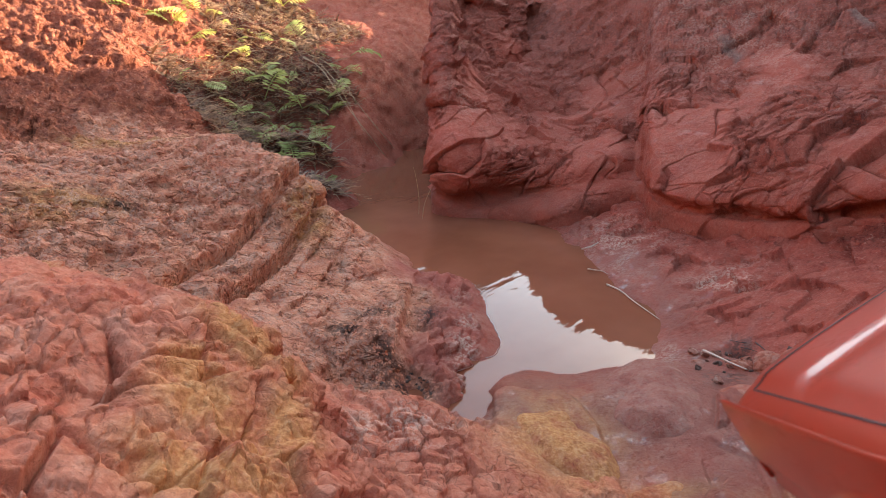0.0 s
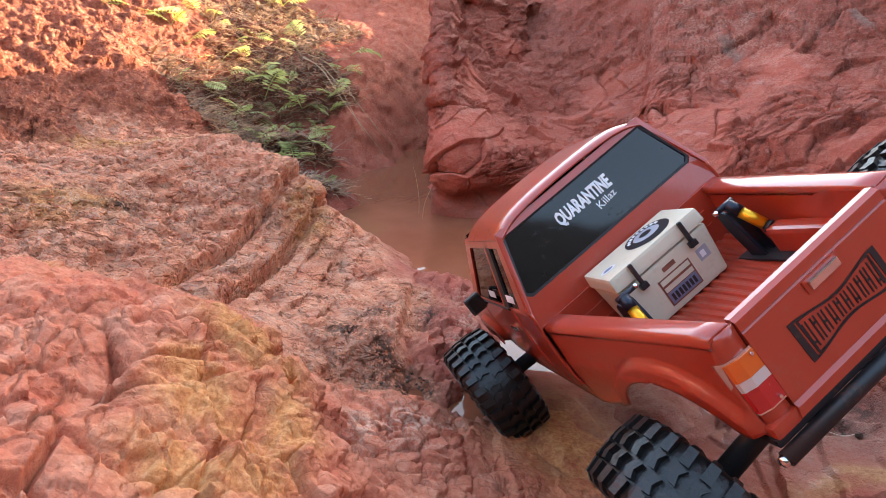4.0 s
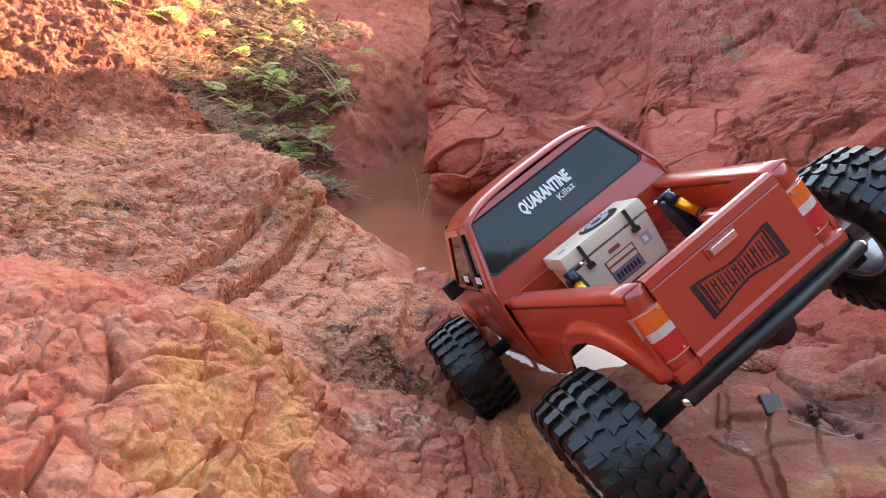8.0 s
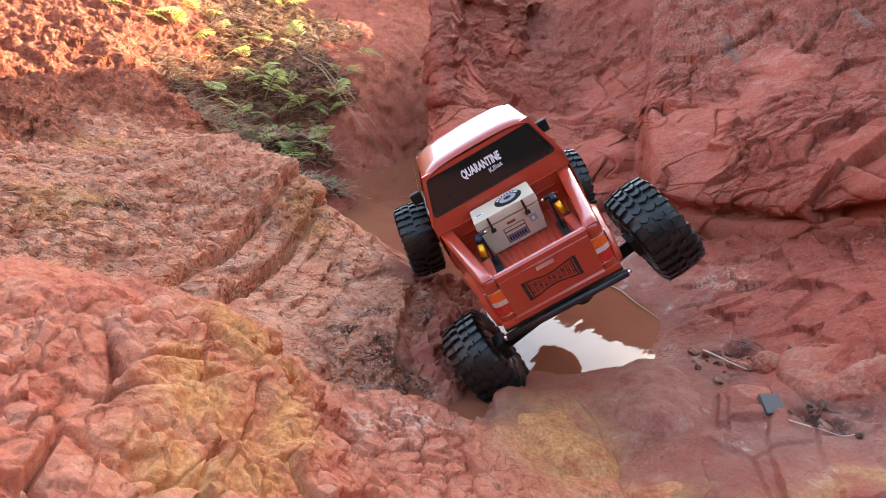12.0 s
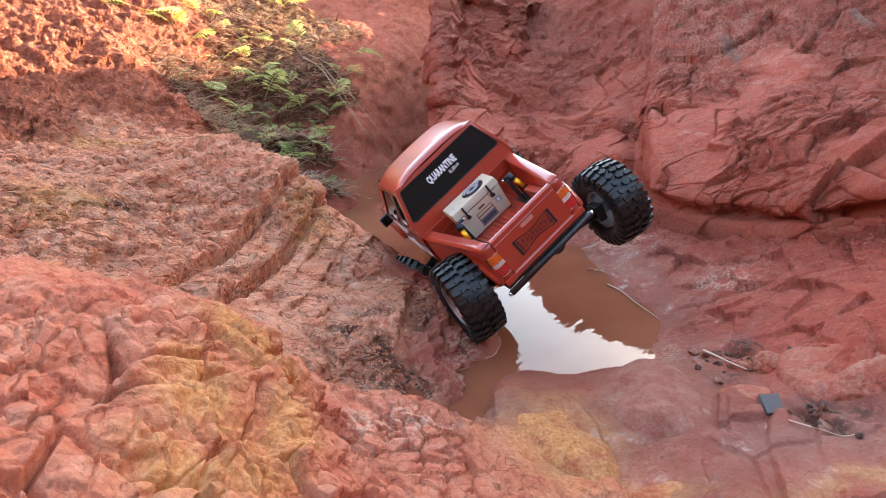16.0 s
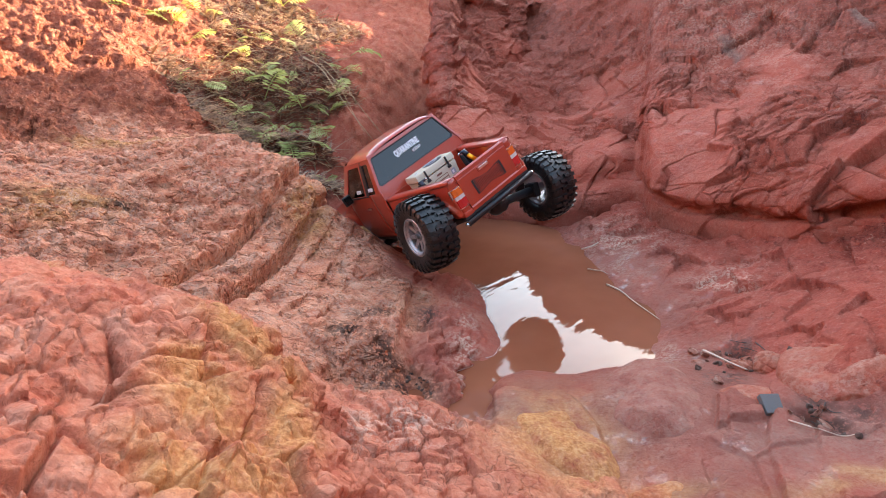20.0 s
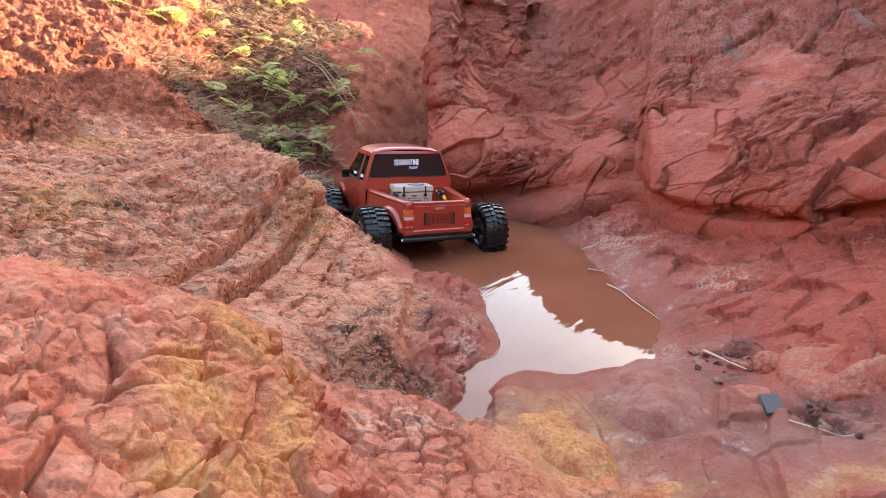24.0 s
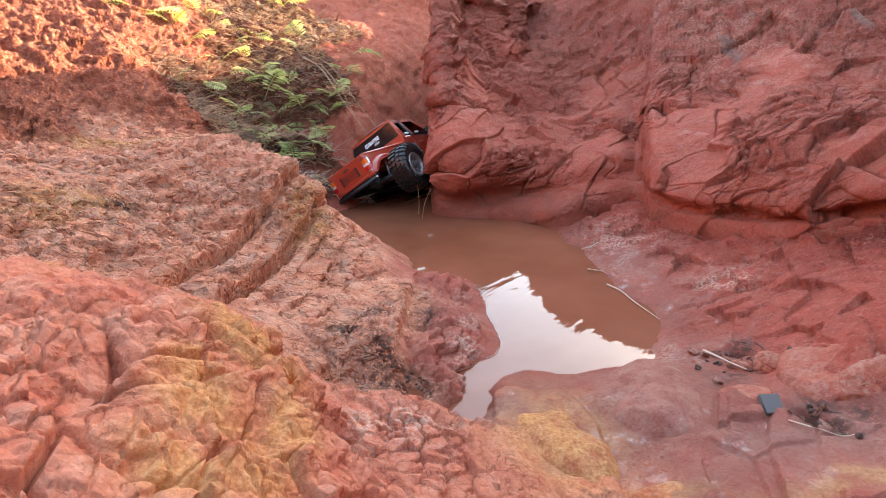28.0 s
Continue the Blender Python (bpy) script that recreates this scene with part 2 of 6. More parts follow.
def cells(p, scale, seed=0):
    """Voronoi: the distance to the nearest border of a cell (about) and a random value a cell."""
    q = (p / scale).astype(np.float32)
    c = np.floor(q).astype(np.int32)
    f1 = np.full(len(p), 9.0, np.float32)
    f2 = f1.copy()
    ident = np.zeros(len(p), np.float32)
    for a in (-1, 0, 1):
        for b in (-1, 0, 1):
            for e in (-1, 0, 1):
                i, j, k = c[:, 0] + a, c[:, 1] + b, c[:, 2] + e
                h = hash3(i, j, k, seed)
                d = np.sqrt((i + (h & 255) / 256 - q[:, 0]) ** 2 + (j + ((h >> 8) & 255) / 256 - q[:, 1]) ** 2 + (k + ((h >> 16) & 255) / 256 - q[:, 2]) ** 2).astype(np.float32)
                near = d < f1
                f2 = np.where(near, f1, np.minimum(f2, d))
                ident = np.where(near, ((h >> 5) & 1023) / 1023, ident).astype(np.float32)
                f1 = np.minimum(f1, d)
    return f2 - f1, ident


def facets(p, scale, seed, tilt, jump):
    """Broken faces: every cell is a plane of its own slope and height, with sharp borders. In units of the scale."""
    q = (p / scale).astype(np.float32)
    c = np.floor(q).astype(np.int32)
    f1 = np.full(len(p), 9.0, np.float32)
    f2 = f1.copy()
    value = np.zeros(len(p), np.float32)
    for a in (-1, 0, 1):
        for b in (-1, 0, 1):
            for e in (-1, 0, 1):
                i, j, k = c[:, 0] + a, c[:, 1] + b, c[:, 2] + e
                h = hash3(i, j, k, seed)
                rx, ry, rz = q[:, 0] - i - (h & 255) / 256, q[:, 1] - j - ((h >> 8) & 255) / 256, q[:, 2] - k - ((h >> 16) & 255) / 256
                d = np.sqrt(rx * rx + ry * ry + rz * rz).astype(np.float32)
                g = hash3(i, k, j, seed + 77)
                v = tilt * (((g & 255) / 127.5 - 1) * rx + (((g >> 8) & 255) / 127.5 - 1) * ry + (((g >> 16) & 255) / 127.5 - 1) * rz) + jump * (((h >> 5) & 1023) / 1023 - 0.5)
                near = d < f1
                f2 = np.where(near, f1, np.minimum(f2, d))
                value = np.where(near, v, value).astype(np.float32)
                f1 = np.minimum(f1, d)
    return value * scale, f2 - f1


def step(a, b, x):
    u = np.clip((x - a) / (b - a), 0, 1)
    return u * u * (3 - 2 * u)


# ---- the gully: crest lines and foot lines of its banks ----
SHORE_LEFT = [(0.030, 0.508, 0.0), (0.050, 0.634, 0.0), (0.061, 0.85, 0.0), (-0.039, 0.933, 0.0), (-0.178, 1.174, -0.02), (-0.273, 1.36, 0.0), (-0.302, 1.609, 0.0), (-0.195, 2.07, 0.0), (-0.092, 2.376, -0.0)]
SHORE_RIGHT = [(0.273, 0.66, 0.0), (0.315, 0.747, 0.0), (0.293, 0.869, 0.0), (0.284, 0.981, 0.0), (0.253, 1.173, 0.0), (0.159, 1.318, 0.0), (0.024, 1.432, 0.0), (-0.044, 1.646, 0.0)]
SHORE_STRIP = [(0.027, 0.813, 0.016), (0.033, 0.665, 0.016), (0.02, 0.552, 0.012), (0.005, 0.716, 0.024), (-0.003, 0.593, 0.024), (-0.017, 0.84, 0.024), (-0.065, 0.88, 0.04), (0.015, 0.9, 0.012)]
SHORE_NEAR = [(0.060, 0.600, -0.022), (0.047, 0.555, -0.034), (0.036, 0.528, -0.030), (0.030, 0.60, -0.012), (0.070, 0.592, 0.006), (0.058, 0.56, 0.016), (0.049, 0.53, 0.018), (0.109, 0.614, 0.0), (0.149, 0.601, 0.0), (0.209, 0.621, 0.0), (0.262, 0.640, -0.004)]
FORE_CREST = [(-0.376, 0.449, 0.201), (-0.278, 0.425, 0.19), (-0.2, 0.399, 0.177), (-0.11, 0.361, 0.159)]
FORE_LOW = [(-0.153, 0.157, 0.225), (-0.119, 0.178, 0.205), (-0.082, 0.216, 0.17), (-0.174, 0.219, 0.225), (-0.136, 0.239, 0.205), (-0.095, 0.271, 0.168), (-0.102, 0.316, 0.165)]
FORE_PINK = [(-0.107, 0.43, 0.085), (-0.094, 0.349, 0.09), (-0.045, 0.46, 0.065), (-0.002, 0.467, 0.045), (0.059, 0.424, 0.03), (0.125, 0.378, 0.02), (-0.055, 0.337, 0.085), (0.028, 0.34, 0.055)]
CREVICE = [(-0.413, 0.61, 0.14), (-0.273, 0.62, 0.1), (-0.145, 0.52, 0.06), (-0.091, 0.548, 0.025), (-0.028, 0.549, 0.01)]
STRATA_CREST = [(-0.115, 0.88, 0.068), (-0.176, 0.919, 0.095), (-0.24, 1.01, 0.122), (-0.309, 1.098, 0.157), (-0.423, 1.197, 0.18), (-0.637, 1.203, 0.197), (-0.621, 0.851, 0.205)]
STRATA_MID = [(-0.428, 0.702, 0.16), (-0.413, 0.872, 0.165), (-0.26, 0.729, 0.095), (-0.322, 0.779, 0.12), (-0.187, 0.782, 0.075), (-0.065, 0.704, 0.03), (-0.093, 0.574, 0.05), (-0.054, 0.781, 0.03), (-0.118, 0.652, 0.055)]
STRATA_BACK = [(-0.22, 1.04, -0.03), (-0.26, 1.17, -0.05), (-0.31, 1.33, -0.06), (-0.358, 1.695, -0.05), (-0.396, 1.959, -0.05)]
FERN_FOOT = [(-0.332, 1.361, 0.05), (-0.373, 1.29, 0.08)]
BANK_LEFT = [(-0.823, 1.068, 0.248), (-1.058, 1.426, 0.366), (-1.294, 1.797, 0.521), (-0.903, 1.436, 0.3), (-1.145, 1.889, 0.48), (-0.902, 1.69, 0.365), (-1.041, 2.124, 0.548), (-0.701, 1.463, 0.258)]
FERN_SLOPE = [(-0.794, 1.815, 0.265), (-0.645, 1.701, 0.15), (-0.517, 1.713, 0.124), (-0.392, 1.763, 0.116), (-0.718, 2.272, 0.363), (-0.56, 2.674, 0.457), (-0.96, 2.723, 0.599), (-0.47, 2.185, 0.264), (-0.426, 1.468, 0.025)]
FAR_SLOPE = [(-0.322, 1.84, 0.032), (-0.288, 2.035, 0.137), (-0.291, 2.468, 0.318), (-0.154, 2.481, 0.204), (-0.235, 3.022, 0.547), (-0.476, 3.158, 0.635), (-0.101, 2.747, 0.362)]
UNDER_WALL = [(0.172, 1.444, 0.0), (0.31, 1.395, 0.02), (0.44, 1.361, 0.05), (0.474, 1.102, 0.07), (0.551, 0.99, 0.09), (0.595, 0.885, 0.11), (0.639, 0.783, 0.14)]
APRON = [(0.34, 1.059, 0.03), (0.441, 1.171, 0.07), (0.439, 0.889, 0.055), (0.419, 0.747, 0.045), (0.506, 0.769, 0.08), (0.507, 0.656, 0.1), (0.509, 0.597, 0.11), (0.362, 0.704, 0.03)]
BED_NEAR = [(0.092, 0.54, 0.012), (0.128, 0.508, 0.02), (0.194, 0.532, 0.025), (0.244, 0.535, 0.03), (0.307, 0.579, 0.025), (0.113, 0.43, 0.012), (0.174, 0.459, 0.015), (0.226, 0.456, 0.03), (0.327, 0.498, 0.04), (0.325, 0.405, 0.045), (0.388, 0.416, 0.06), (0.217, 0.375, 0.03), (0.309, 0.347, 0.05)]
ROCK_RIGHT = [(0.412, 0.511, 0.085), (0.428, 0.488, 0.11), (0.396, 0.54, 0.055)]
# the steep wall on the far side of the pool, row over row from its foot to its rim
WALL_FOOT = [(0.303, 1.949, 0.018), (0.021, 1.571, 0.013), (-0.033, 1.376, 0.023), (0.022, 1.31, 0.002), (0.154, 1.284, 0.014), (0.27, 1.208, 0.037), (0.373, 1.211, 0.079), (0.425, 1.192, 0.084), (0.41, 1.087, 0.086), (0.442, 1.009, 0.074), (0.5, 0.907, 0.087), (0.556, 0.82, 0.111), (0.619, 0.756, 0.14), (0.699, 0.456, 0.17), (0.719, 0.006, 0.2)]
WALL_HOLLOW = [(0.302, 1.961, 0.05), (0.02, 1.582, 0.06), (-0.034, 1.387, 0.069), (0.021, 1.321, 0.043), (0.157, 1.33, 0.046), (0.278, 1.268, 0.076), (0.383, 1.259, 0.109), (0.439, 1.25, 0.112), (0.41, 1.097, 0.108), (0.445, 1.025, 0.098), (0.51, 0.937, 0.109), (0.566, 0.844, 0.128), (0.627, 0.775, 0.161), (0.707, 0.475, 0.191), (0.727, 0.025, 0.221)]
WALL_LIP = [(0.3, 1.962, 0.087), (0.019, 1.583, 0.107), (-0.035, 1.346, 0.123), (0.018, 1.257, 0.098), (0.151, 1.312, 0.099), (0.28, 1.302, 0.128), (0.386, 1.287, 0.146), (0.45, 1.297, 0.145), (0.4, 1.083, 0.136), (0.432, 1.008, 0.135), (0.498, 0.928, 0.147), (0.554, 0.836, 0.158), (0.618, 0.774, 0.192), (0.698, 0.474, 0.222), (0.718, 0.024, 0.252)]
WALL_MID = [(0.302, 2.028, 0.186), (0.02, 1.644, 0.199), (-0.033, 1.404, 0.209), (0.021, 1.309, 0.189), (0.159, 1.39, 0.176), (0.328, 1.539, 0.171), (0.436, 1.473, 0.194), (0.494, 1.442, 0.198), (0.439, 1.219, 0.224), (0.472, 1.132, 0.218), (0.552, 1.062, 0.228), (0.614, 0.96, 0.241), (0.682, 0.882, 0.26), (0.762, 0.582, 0.29), (0.782, 0.132, 0.32)]
WALL_HIGH = [(0.31, 2.158, 0.349), (0.028, 1.765, 0.35), (-0.027, 1.564, 0.351), (0.033, 1.54, 0.337), (0.227, 1.956, 0.337), (0.433, 2.054, 0.345), (0.537, 1.843, 0.348), (0.588, 1.748, 0.349), (0.551, 1.556, 0.344), (0.606, 1.493, 0.345), (0.718, 1.422, 0.353), (0.802, 1.3, 0.366), (0.885, 1.181, 0.361), (0.965, 0.881, 0.391), (0.985, 0.431, 0.421)]
WALL_TOP = [(0.323, 2.321, 0.545), (0.043, 2.061, 0.545), (-0.017, 1.901, 0.545), (0.057, 2.079, 0.555), (0.30, 3.0, 0.645), (0.598, 2.70, 0.93), (0.709, 2.461, 0.86), (0.767, 2.319, 0.85), (0.779, 2.243, 0.83), (0.87, 2.188, 0.84), (0.999, 2.024, 0.82), (1.089, 1.805, 0.75), (1.181, 1.619, 0.68), (1.261, 1.319, 0.62), (1.281, 0.869, 0.60)]

POOL_AXIS = [(0.15, 0.72, -0.03), (0.17, 0.9, -0.05), (0.12, 1.1, -0.06), (-0.02, 1.25, -0.06), (-0.13, 1.5, -0.06), (-0.17, 1.8, -0.05), (-0.02, 2.05, -0.05)]
CHANNEL_BEND = [(-0.08, 1.65, -0.05), (0.0, 1.9, -0.05), (0.08, 2.3, -0.04), (0.35, 2.55, -0.02), (0.7, 2.75, 0.0), (1.2, 2.9, 0.05), (0.15, 1.7, -0.03), (0.45, 1.75, 0.02), (0.7, 1.6, 0.06), (0.8, 1.2, 0.12), (0.8, 0.8, 0.2)]
BEHIND = [(-1.2, -0.6, 0.5), (-0.5, -0.5, 0.3), (-0.3, 0.0, 0.25), (-0.12, 0.0, 0.2), (0.1, -0.05, 0.12), (0.3, -0.2, 0.13), (0.2, -0.8, 0.2), (0.5, 0.1, 0.16), (0.7, -0.5, 0.4), (1.1, 0.3, 0.55), (0.06, 0.2, 0.07), (0.25, 0.15, 0.1)]
# unseen land; its right side is raised to block low sun and sky
AROUND = [(-2.2, 0.0, 1.25), (-2.3, 1.5, 1.2), (-2.0, 3.2, 1.0), (-0.6, 4.2, 1.1), (0.4, 4.2, 0.9), (2.0, 3.6, 1.95), (2.3, 1.5, 2.3), (2.2, 0.5, 2.1), (2.0, -0.5, 1.6), (0.8, 3.4, 0.85), (-0.9, 3.2, 0.8), (1.35, 2.3, 0.72), (1.7, 2.9, 1.75), (1.6, 1.6, 1.6), (0.2, 3.2, 0.5), (-1.5, 0.9, 0.5), (0.75, 2.25, 0.4), (-0.1, 3.5, 0.98), (0.05, 3.7, 1.02), (-0.35, 3.6, 1.05)]
# plates of the bed, clockwise: outline, height and width of the edge
PLATES = [
    ([(0.268, 0.405), (0.315, 0.428), (0.384, 0.402), (0.344, 0.320), (0.255, 0.335)], 0.0040, 0.0022),
    ([(0.247, 0.444), (0.351, 0.497), (0.357, 0.427), (0.268, 0.403)], 0.0030, 0.0022),
    ([(0.174, 0.443), (0.242, 0.445), (0.266, 0.401), (0.229, 0.350), (0.168, 0.360)], 0.0012, 0.004),
    ([(0.286, 0.506), (0.328, 0.510), (0.303, 0.455), (0.262, 0.455)], 0.008, 0.002),
    ([(0.060, 0.545), (0.130, 0.545), (0.156, 0.476), (0.150, 0.368), (0.055, 0.350), (0.045, 0.431)], 0.006, 0.004),
]
ZONES = {
    "fore": FORE_CREST + FORE_LOW + FORE_PINK,
    "strata": CREVICE + STRATA_CREST + STRATA_MID,
    "soil": BANK_LEFT,
    "fern": FERN_SLOPE + FERN_FOOT,
    "far": FAR_SLOPE,
    "wall": UNDER_WALL,
    "apron": APRON + ROCK_RIGHT,
    "bed": BED_NEAR + SHORE_LEFT[:3] + SHORE_RIGHT[:4] + SHORE_NEAR + SHORE_STRIP + POOL_AXIS + STRATA_BACK,
}
KNOTS = np.array([(x * 1.1, y * 1.1 + 0.02, z - 0.05) for x, y, z in STRATA_CREST[1:4]] + [p for z in ZONES.values() for p in z] + SHORE_LEFT[3:] + SHORE_RIGHT[4:] + CHANNEL_BEND + BEHIND + AROUND, dtype=float)


def spline_weights():
    """A thin plate laid through the lines."""
    n = len(KNOTS)
    d = np.linalg.norm(KNOTS[:, None, :2] - KNOTS[None, :, :2], axis=2)
    k = d * d * np.log(d + 1e-9) + np.eye(n) * 2e-4
    one = np.c_[np.ones(n), KNOTS[:, :2]]
    a = np.block([[k, one], [one.T, np.zeros((3, 3))]])
    return np.linalg.solve(a, np.r_[KNOTS[:, 2], np.zeros(3)])


PLATE = spline_weights()


def plate(x, y):
    z = PLATE[-3] + PLATE[-2] * x + PLATE[-1] * y
    for (kx, ky, _), w in zip(KNOTS, PLATE):
        d2 = (x - kx) ** 2 + (y - ky) ** 2 + 1e-12
        z = z + w * 0.5 * d2 * np.log(d2)
    return z


def zone_weights(x, y):
    out = {}
    for name, pts in ZONES.items():
        w = 0
        for px, py, _ in pts:
            w = w + 1 / ((x - px) ** 2 + (y - py) ** 2 + 4e-4) ** 2
        out[name] = w
    total = sum(out.values())
    return {k: (v / total).astype(np.float32) for k, v in out.items()}


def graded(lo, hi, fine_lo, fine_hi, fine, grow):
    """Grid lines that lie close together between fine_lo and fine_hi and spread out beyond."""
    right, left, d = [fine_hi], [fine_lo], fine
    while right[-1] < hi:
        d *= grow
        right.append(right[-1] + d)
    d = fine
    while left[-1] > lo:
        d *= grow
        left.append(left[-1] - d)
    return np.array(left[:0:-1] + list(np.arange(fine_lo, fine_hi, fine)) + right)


def pillow(p, scale, seed):
    """Rounded lumps with narrow gaps, 0 in the gaps and 1 on top."""
    e, ident = cells(p, scale, seed)
    return np.sqrt(np.clip(e / 0.55, 0, 1)) * (0.55 + 0.45 * ident)


def build_terrain():
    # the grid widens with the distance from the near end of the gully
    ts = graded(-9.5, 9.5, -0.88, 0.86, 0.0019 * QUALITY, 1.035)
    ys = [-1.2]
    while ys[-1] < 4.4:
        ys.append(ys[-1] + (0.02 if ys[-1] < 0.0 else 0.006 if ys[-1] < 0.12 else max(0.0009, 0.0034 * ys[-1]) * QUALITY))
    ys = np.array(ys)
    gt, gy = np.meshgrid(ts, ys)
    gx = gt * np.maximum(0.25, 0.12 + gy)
    shape = gx.shape
    x, y = gx.ravel(), gy.ravel()
    z = plate(x, y)
    p = np.stack([x, y, z], 1)
    g = p.reshape(*shape, 3)
    nrm = np.cross(np.gradient(g, axis=1), np.gradient(g, axis=0)).reshape(-1, 3)
    nrm /= np.linalg.norm(nrm, axis=1, keepdims=True)
    w = zone_weights(x, y)
    warp = p + 0.016 * np.stack([perlin(p, 0.06, 31), perlin(p, 0.06, 32), perlin(p, 0.06, 33)], 1)
    twist = p + 0.005 * np.stack([perlin(p, 0.02, 34), perlin(p, 0.02, 35), perlin(p, 0.02, 36)], 1)
    broken = step(-0.25, 0.25, perlin(p, 0.09, 60))
    ragged = 0.3 + 0.7 * broken
    f_big, e_big = facets(warp * np.array([1, 1.15, 1.3]), 0.062, 3, 0.34, 0.16)
    f_mid, e_mid = facets(warp * np.array([1.1, 1, 1.2]), 0.024, 5, 0.55, 0.35)
    f_bit, e_bit = facets(p + 0.4 * (warp - p), 0.0095, 7, 0.8, 0.5)
    lump = pillow(warp * np.array([1.0, 1.1, 1.2]), 0.034, 41)
    knob = pillow(twist, 0.012, 43)
    pits = step(0.12, 0.42, perlin(twist * np.array([1.0, 0.7, 1.0]), 0.017, 44)) + 0.6 * step(0.15, 0.45, perlin(twist, 0.008, 45))
    disp = np.zeros(len(x), np.float32)
    # the bank at the near end: broad blocks with open joints; a cracked mosaic lower down, smooth where it dips to the pool
    pink = np.exp(-((x + 0.01) / 0.11) ** 2 - ((y - 0.40) / 0.10) ** 2) * w["fore"]
    fore = w["fore"] - pink
    sleek = step(0.0, 0.035, x - 0.55 * (0.44 - y)) * step(0.50, 0.42, y)
    mosaic = pink * (1 - sleek)
    f_block, e_block = facets(warp * np.array([1.0, 0.8, 1.2]), 0.046, 12, 0.30, 0.17)
    f_tile, e_tile = facets(twist * np.array([1.0, 1.0, 1.0]), 0.017, 13, 0.40, 0.30)
    gap = step(-0.15, 0.3, perlin(p, 0.06, 69))
    disp += fore * (f_block * (0.7 + 0.7 * gap) + 0.006 * lump - 0.0105 * (1 - step(0.0, 0.10, e_block)) * gap + 0.36 * f_tile * ragged - 0.0030 * (1 - step(0.0, 0.09, e_tile)) * broken + 0.0014 * knob)
    disp -= fore * 0.0045 * pits * broken
    disp += mosaic * (0.9 * f_tile - 0.0060 * (1 - step(0.0, 0.13, e_tile)) + 0.35 * f_big + 0.0015 * knob) - 0.002 * pink * pits * broken * (1 - sleek)
    # weathered shelf: hard crust pierced by long shallow pits
    hard = w["strata"]
    crust = hard * step(0.0, 0.05, z - 0.085 - 0.03 * perlin(p, 0.15, 68))
    crumbly = step(-0.35, 0.1, perlin(p, 0.15, 63))
    slot = step(0.02, 0.34, perlin(twist * np.array([0.65, 1.25, 1.1]), 0.021, 44)) + 0.55 * step(0.10, 0.40, perlin(twist * np.array([0.7, 1.2, 1.0]), 0.011, 45))
    disp += hard * (0.35 * f_big + 0.45 * f_mid * ragged + 0.4 * f_bit * broken) + crust * (0.003 * knob - 0.0165 * slot * (0.55 + 0.45 * crumbly))
    disp -= hard * 0.0035 * (1 - step(0.0, 0.10, e_mid)) * broken
    # crumbling earth banks
    clod = pillow(warp, 0.055, 46)
    disp += w["soil"] * (0.9 * f_big + 0.55 * f_mid + 0.12 * f_bit * broken + 0.020 * clod * broken + 0.007 * lump + 0.003 * knob - 0.003 * slot)
    disp += w["fern"] * (0.5 * f_big + f_mid * ragged + f_bit * broken)
    disp += w["far"] * (0.5 * f_big + 0.3 * f_mid * ragged)
    # red skirt under the wall and the washed slabs of the bed
    f_plate, e_plate = facets(p * np.array([1.0, 1.2, 0.4]) + 1.3 * (warp - p), 0.085, 14, 0.16, 0.09)
    disp += w["apron"] * (0.5 * f_big + 0.14 * f_mid * ragged + 0.05 * f_bit * broken - 0.004 * (1 - step(0.0, 0.06, e_big)) * broken)
    slabs = w["bed"] * step(0.16, 0.22, x) * step(0.56, 0.50, y)
    disp += slabs * (0.30 * f_plate - 0.0004 * (1 - step(0.0, 0.018, e_plate)) * ragged) + w["bed"] * 0.05 * f_mid * ragged + w["wall"] * (f_big + f_mid * ragged)
    # thin leaves of rock stacked towards the wall, each with a ragged edge
    leaf = (0.90 * x - 0.45 * y + 0.010 * perlin(p, 0.07, 91) + 0.004 * perlin(p, 0.02, 92) + 0.0015 * perlin(p, 0.007, 93)) / 0.038
    leaf_at = leaf - np.floor(leaf)
    disp += slabs * np.clip(0.4 + 1.6 * perlin(p, 0.06, 94), 0, 1.2) * 0.007 * (np.where(leaf_at < 0.1, leaf_at / 0.1, (1 - leaf_at) / 0.9) - 0.5)
    # a torn crevice under the pink boulder, and one ledge's broken edge in front of it
    along_c, off_c = (x - 0.338) * 0.447 - (y - 0.465) * 0.894, (x - 0.338) * 0.894 + (y - 0.465) * 0.447
    disp -= 0.016 * np.exp(-((along_c - 0.022) / 0.022) ** 2 - ((off_c + 0.006 * perlin(p, 0.02, 95)) / 0.006) ** 2)
    disp -= 0.010 * np.exp(-((x - 0.354) / 0.010) ** 2 - ((y - 0.600 + 0.5 * (x - 0.354)) / 0.014) ** 2) * (1 + knob)
    strip = w["bed"] * step(0.07, 0.03, x) * step(-0.06, -0.02, x) * step(0.95, 0.85, y)
    disp += strip * (0.8 * f_mid + 0.6 * f_tile + 0.004 * knob - 0.004 * (1 - step(0.0, 0.1, e_mid)))
    # flat plates of the stream bed that end in low broken edges
    ex, ey = x + 0.0085 * perlin(p, 0.04, 71) + 0.0012 * perlin(p, 0.009, 72), y + 0.0085 * perlin(p, 0.04, 73) + 0.0012 * perlin(p, 0.009, 74)
